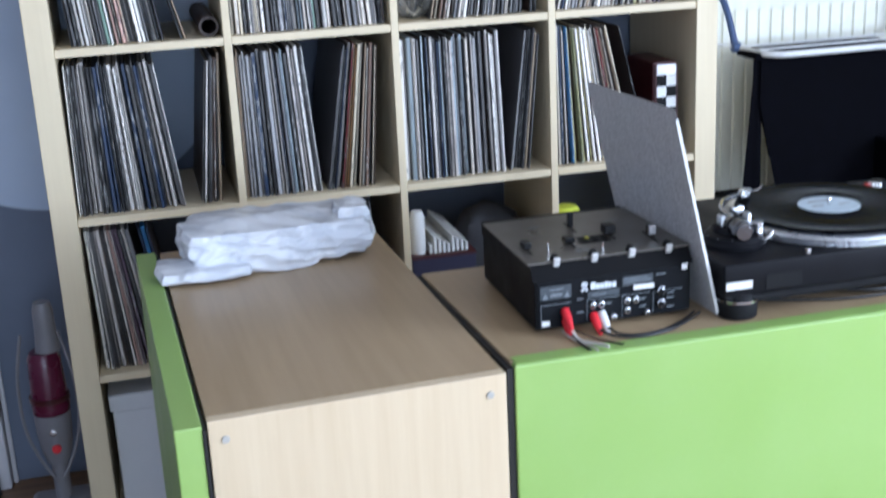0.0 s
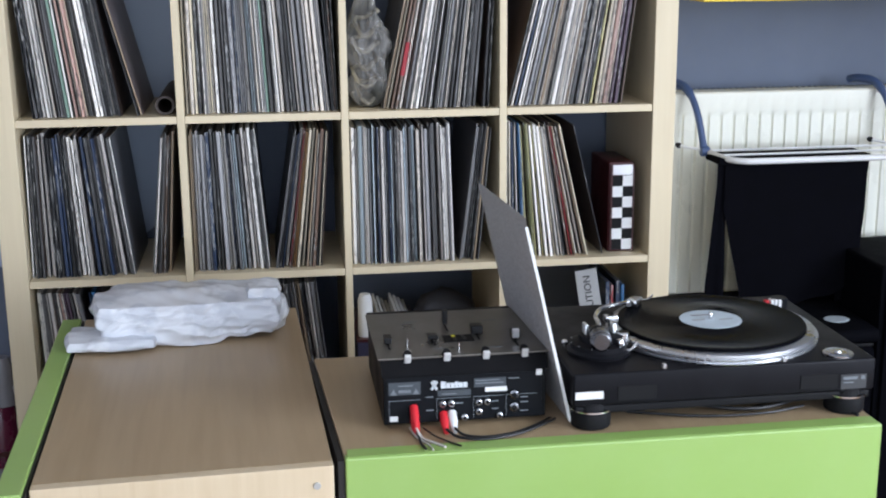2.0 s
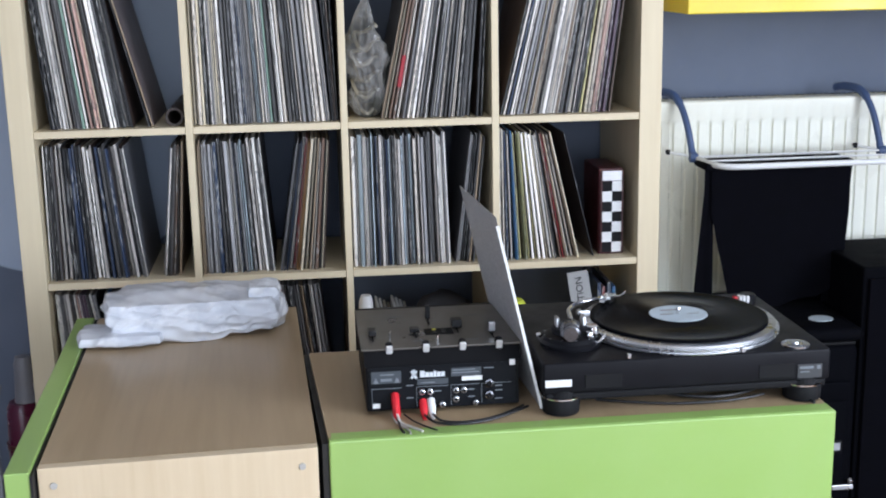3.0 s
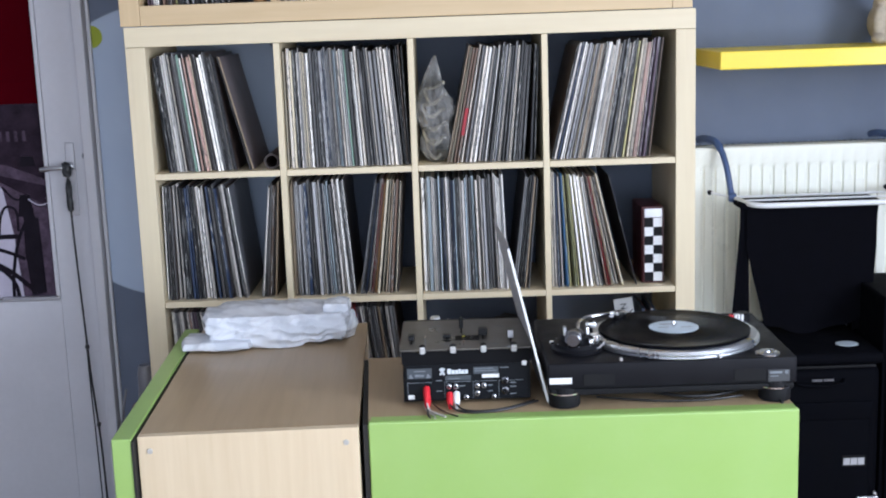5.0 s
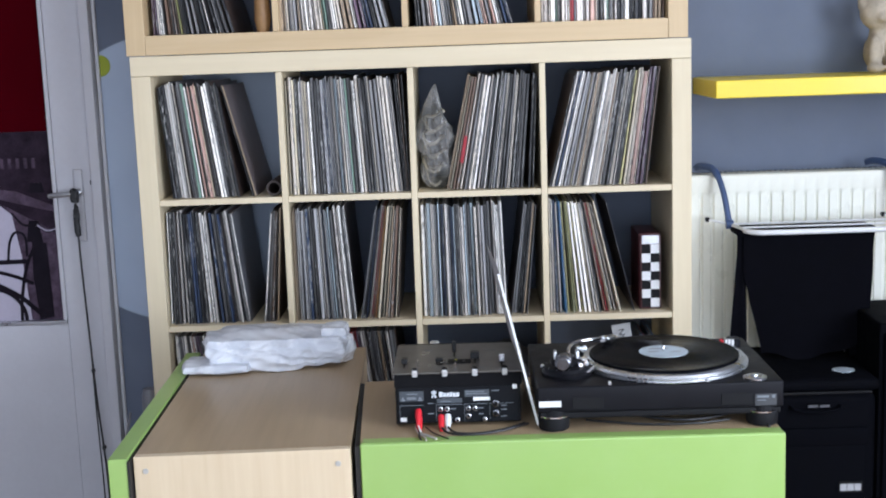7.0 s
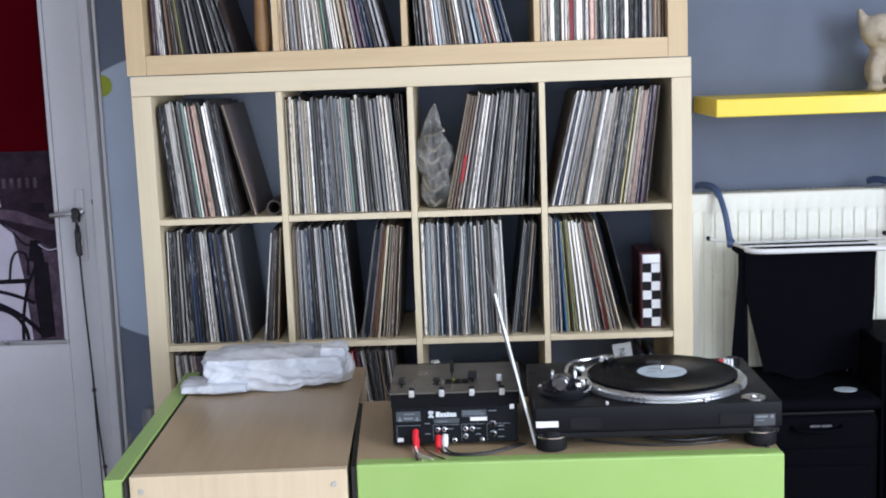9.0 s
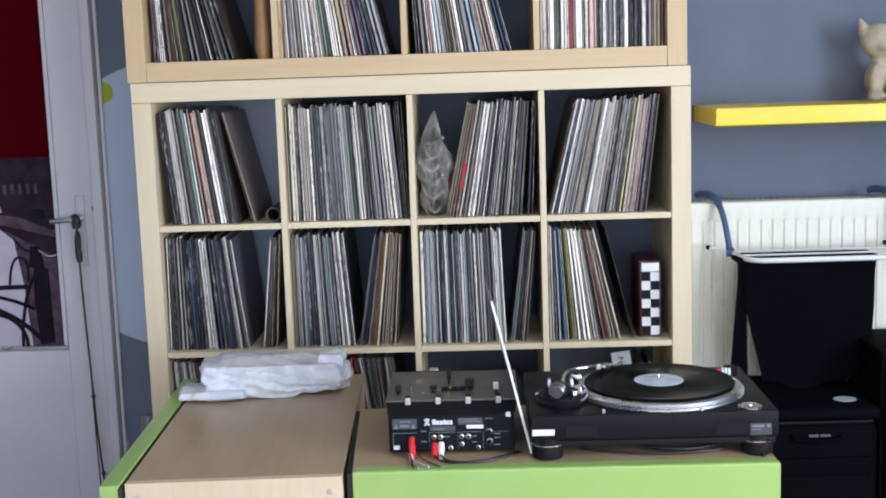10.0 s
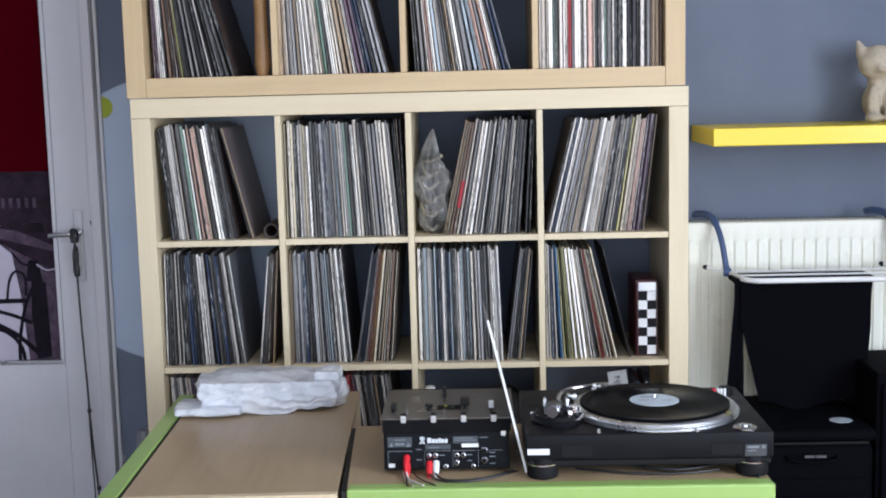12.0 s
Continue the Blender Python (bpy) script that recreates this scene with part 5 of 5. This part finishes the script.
part("foil_top", box_bm(0.001, 0.0487, -0.0014, 0.0014, 0.1822, 0.206, 0.0005), ALU, ck, "crinkled foil strip")
part("frame", join_bm(box_bm(-0.0030, 0.0005, -0.0022, 0.0012, 0.004, 0.205), box_bm(0.0492, 0.0525, -0.0022, 0.0012, 0.004, 0.205)), RED_LACQUER, ck)

# ---- records ----
SIDE = 0.313
_sleeve_meshes = {}
COVERS = [plain("sleeve_cover_dark", (0.055, 0.045, 0.045), 0.4, spread=0.4, scale=9), plain("sleeve_cover_brown", (0.075, 0.05, 0.04), 0.4, spread=0.4, scale=7), plain("sleeve_cover_grey", (0.14, 0.14, 0.15), 0.4, spread=0.4, scale=8)]


def sleeve_bm(th, b=None):
    """One card sleeve on its lower edge, spine towards -y, with a softly crushed spine."""
    c = bmesh.new()
    h = th / 2
    prof = [(-h * 0.55, 0.0), (h * 0.55, 0.0), (h, 0.004), (h * 0.9, SIDE), (-h * 0.9, SIDE), (-h, 0.004)]
    lo = [c.verts.new((x, y, 0)) for x, y in prof]
    hi = [c.verts.new((x, y, SIDE)) for x, y in prof]
    c.faces.new(lo[::-1])
    c.faces.new(hi)
    for k in range(6):
        c.faces.new((lo[k], lo[(k + 1) % 6], hi[(k + 1) % 6], hi[k]))
    return c


def sleeve_mesh(th, colour):
    key = (round(th * 2000), colour)
    if key not in _sleeve_meshes:
        b = sleeve_bm(key[0] / 2000)
        b.normal_update()
        for f in b.faces:
            f.material_index = 1 if abs(f.normal.x) > 0.9 and f.calc_area() > 0.02 else 0
        _sleeve_meshes[key] = mesh_from("record", b, [SLEEVES[colour], COVERS[len(_sleeve_meshes) % 3]])
    return _sleeve_meshes[key]


def row_of_sleeves(rng, bottom, top, colours, count):
    """Places (x at the foot, lean, thickness, colour) for a row that leans from bottom to top."""
    widths = [rng.choice((0.5, 0.7, 1.0, 1.0, 1.4, 2.2, 2.8)) for _ in range(count)]
    total = sum(widths)
    span = min(bottom[1] - bottom[0], top[1] - top[0])
    run = 0.0
    for k, w in enumerate(widths):
        f = (run + w / 2) / total
        run += w
        xb = bottom[0] + (bottom[1] - bottom[0]) * f
        xt = top[0] + (top[1] - top[0]) * f
        lean = math.asin(max(-0.6, min(0.6, (xt - xb) / SIDE)))
        c = colours[k * len(colours) // count] if isinstance(colours, list) else rng.choice(colours.split())
        yield xb, lean, max(0.0015, w / total * span * rng.uniform(0.70, 0.98) * math.cos(lean)), c


def fill_cube(i, j, seed, rows):
    rng = random.Random(seed)
    for bottom, top, colours, count in rows:
        for xb, lean, th, c in row_of_sleeves(rng, bottom, top, colours, count):
            ob = new("record", sleeve_mesh(th, c))
            x, y, z = in_cell(i, j, xb, 0.026 + rng.random() ** 3 * 0.024)
            lift = abs(math.sin(lean)) * th / 2 + 0.0004
            ob.matrix_world = Matrix.Translation((x, y, z + lift)) @ Matrix.Rotation(lean, 4, "Y") @ Matrix.Diagonal((1, 1, 0.965 + 0.05 * rng.random(), 1))
            way = "leaning" if abs(lean) > 0.06 else "upright"
            shade = dict(lightgrey="light grey", bluegrey="blue-grey", darkgrey="dark grey", offwhite="off-white", skyblue="sky-blue").get(c, c)
            tagged(ob, f"{way} record in a {shade} card sleeve, shelved", "record", "records in the shelf cubes")


def tones(text):
    return text.split()


fill_cube(1, 1, 11, [((0.033, 0.218), (0.008, 0.172), tones("black black white white white white offwhite grey darkgrey grey green white lightgrey pink offwhite pink cream grey darkgrey bluegrey brown darkgrey white grey darkgrey black darkgrey white black black"), 34),
                     ((0.248, 0.262), (0.178, 0.186), tones("black tan"), 2)])
leaner = [o for o in scene.objects if o.get("category") == "record"][-1]
leaner.data = leaner.data.copy()
leaner.data.materials[0] = SLEEVES["tan"]
leaner.data.materials[1] = plain("sleeve_cover_faded_brown", (0.155, 0.125, 0.125), 0.4, spread=0.2, scale=6)
tagged(leaner, "leaning record showing its faded grey-brown cover", "record")
fill_cube(1, 2, 12, [((0.003, 0.312), (0.003, 0.287), tones("cream offwhite cream darkgrey white grey lightgrey cream lightgrey white grey darkgrey bluegrey navy bluegrey grey lightgrey skyblue darkgrey offwhite lightgrey white bluegrey green darkgrey white white offwhite darkgrey bluegrey offwhite grey lightgrey white lightgrey offwhite grey lightgrey darkgrey"), 50),
                     ((0.315, 0.331), (0.293, 0.322), tones("black brown black"), 4)])
fill_cube(1, 3, 13, [((0.078, 0.288), (0.145, 0.314), tones("tan cream brown offwhite brown grey offwhite white black lightgrey bluegrey white white darkgrey white bluegrey offwhite lightgrey darkgrey grey offwhite grey darkgrey grey darkgrey darkgrey"), 36),
                     ((0.296, 0.316), (0.318, 0.331), tones("black"), 2)])
band = new("price_band", mesh_from("price_band", box_bm(-0.0045, 0.0045, -0.0012, 0.012, 0.075, 0.150, 0.0004), plain("red_paper", (0.36, 0.015, 0.025), 0.5)))
host = [o for o in scene.objects if o.name.startswith("record") and o.data and o.matrix_world.translation.z > 1.08 and 0.86 < o.matrix_world.translation.x < 0.875]
band.parent = host[0]
tagged(band, "red paper band")
fill_cube(1, 4, 14, [((0.006, 0.042), (0.082, 0.112), tones("black lightgrey navy white white"), 6),
                     ((0.044, 0.272), (0.114, 0.310), tones("bluegrey lightgrey cream grey offwhite tan offwhite brown black white white offwhite white tan white darkgrey offwhite white darkgrey yellow cream offwhite pink offwhite purple darkgrey brown"), 36)])
fill_cube(2, 1, 21, [((0.004, 0.224), (0.010, 0.188), tones("white darkgrey darkgrey lightgrey lightgrey black darkgrey navy darkgrey black darkgrey white darkgrey white lightgrey black navy darkgrey grey navy darkgrey lightgrey black grey white"), 38),
                     ((0.258, 0.303), (0.294, 0.324), tones("lightgrey darkgrey grey brown darkgrey tan"), 8)])
fill_cube(2, 2, 22, [((0.003, 0.168), (0.004, 0.146), tones("tan lightgrey bluegrey darkgrey bluegrey navy darkgrey bluegrey white lightgrey navy bluegrey skyblue darkgrey lightgrey white darkgrey white"), 27),
                     ((0.180, 0.285), (0.232, 0.308), tones("grey black navy lightgrey red brown orange orange cream tan offwhite brown darkgrey cream darkgrey brown"), 18)])
fill_cube(2, 3, 23, [((0.003, 0.236), (0.003, 0.226), tones("white skyblue lightgrey white bluegrey skyblue darkgrey navy lightgrey bluegrey darkgrey navy skyblue grey darkgrey lightgrey lightgrey skyblue bluegrey darkgrey skyblue offwhite lightgrey bluegrey grey grey darkgrey lightgrey white bluegrey white"), 42),
                     ((0.246, 0.292), (0.287, 0.322), tones("grey grey black darkgrey tan black grey"), 8)])
fill_cube(2, 4, 24, [((0.003, 0.060), (0.003, 0.040), tones("white navy lightgrey skyblue blue blue blue skyblue yellow"), 10),
                     ((0.062, 0.200), (0.042, 0.128), tones("olive yellow white yellow white cream white offwhite darkgrey brown red brown tan white offwhite tan cream"), 21),
                     ((0.232, 0.236), (0.158, 0.162), tones("black"), 1)])


def loose_rows(name, cubes, origin, label):
    """Sleeves past the counted ones, joined into one mesh."""
    keys = list(SLEEVES)
    out = bmesh.new()
    rng = random.Random(77)
    for dx, dz, rows in cubes:
        for bottom, top, colours, count in rows:
            for xb, lean, th, c in row_of_sleeves(rng, bottom, top, colours, count):
                m = Matrix.Translation((dx + xb, 0.030 + rng.random() * 0.016, dz + 0.001 + abs(math.sin(lean)) * th / 2)) @ Matrix.Rotation(lean, 4, "Y")
                b = sleeve_bm(th)
                b.normal_update()
                for f in b.faces:
                    cover = abs(f.normal.x) > 0.9 and f.calc_area() > 0.02
                    f.material_index = len(keys) + rng.randrange(3) if cover else keys.index(c)
                join_bm(out, b, m)
    ob = part(name, out, [SLEEVES[k] for k in keys] + COVERS)
    ob.location = origin
    return tagged(ob, label, "records", kind="stuff")


loose_rows("record_rows", [
    (cell_x(1), 0, [((0.008, 0.238), (0.008, 0.150), tones("purple lightgrey white darkgrey brown darkgrey brown olive darkgrey black grey darkgrey black lightgrey black grey darkgrey black"), 27)]),
    (cell_x(2), 0, [((0.004, 0.300), (0.002, 0.226), tones("tan offwhite grey lightgrey bluegrey tan white white lightgrey offwhite tan green grey white offwhite tan white purple navy darkgrey bluegrey grey"), 42)]),
    (cell_x(3), 0, [((0.020, 0.278), (0.004, 0.198), tones("darkgrey grey lightgrey pink white skyblue lightgrey grey darkgrey tan darkgrey white grey skyblue skyblue pink grey pink white darkgrey navy bluegrey"), 36)]),
    (cell_x(4), 0, [((0.004, 0.331), (0.004, 0.331), tones("lightgrey white green darkgrey offwhite white red skyblue white bluegrey lightgrey pink offwhite darkgrey offwhite white green grey lightgrey darkgrey black white black black lightgrey grey brown tan brown"), 46)])],
    (-0.008, 0.004, SHELF_W + 0.002 + BOARD), "tightly packed records in worn card sleeves filling the upper cubes")
loose_rows("record_rows", [
    (cell_x(1), 0, [((0.012, 0.150), (0.004, 0.098), tones("white grey darkgrey lightgrey brown darkgrey white pink white purple darkgrey white grey"), 20),
                    ((0.165, 0.185), (0.118, 0.138), tones("navy blue navy"), 3)]),
    (cell_x(2), 0, [((0.150, 0.300), (0.100, 0.270), tones("grey darkgrey red purple lightgrey darkgrey grey tan black lightgrey grey"), 24)])],
    (0, 0, cell_z(3)), "records in worn sleeves in the cubes behind the desk")
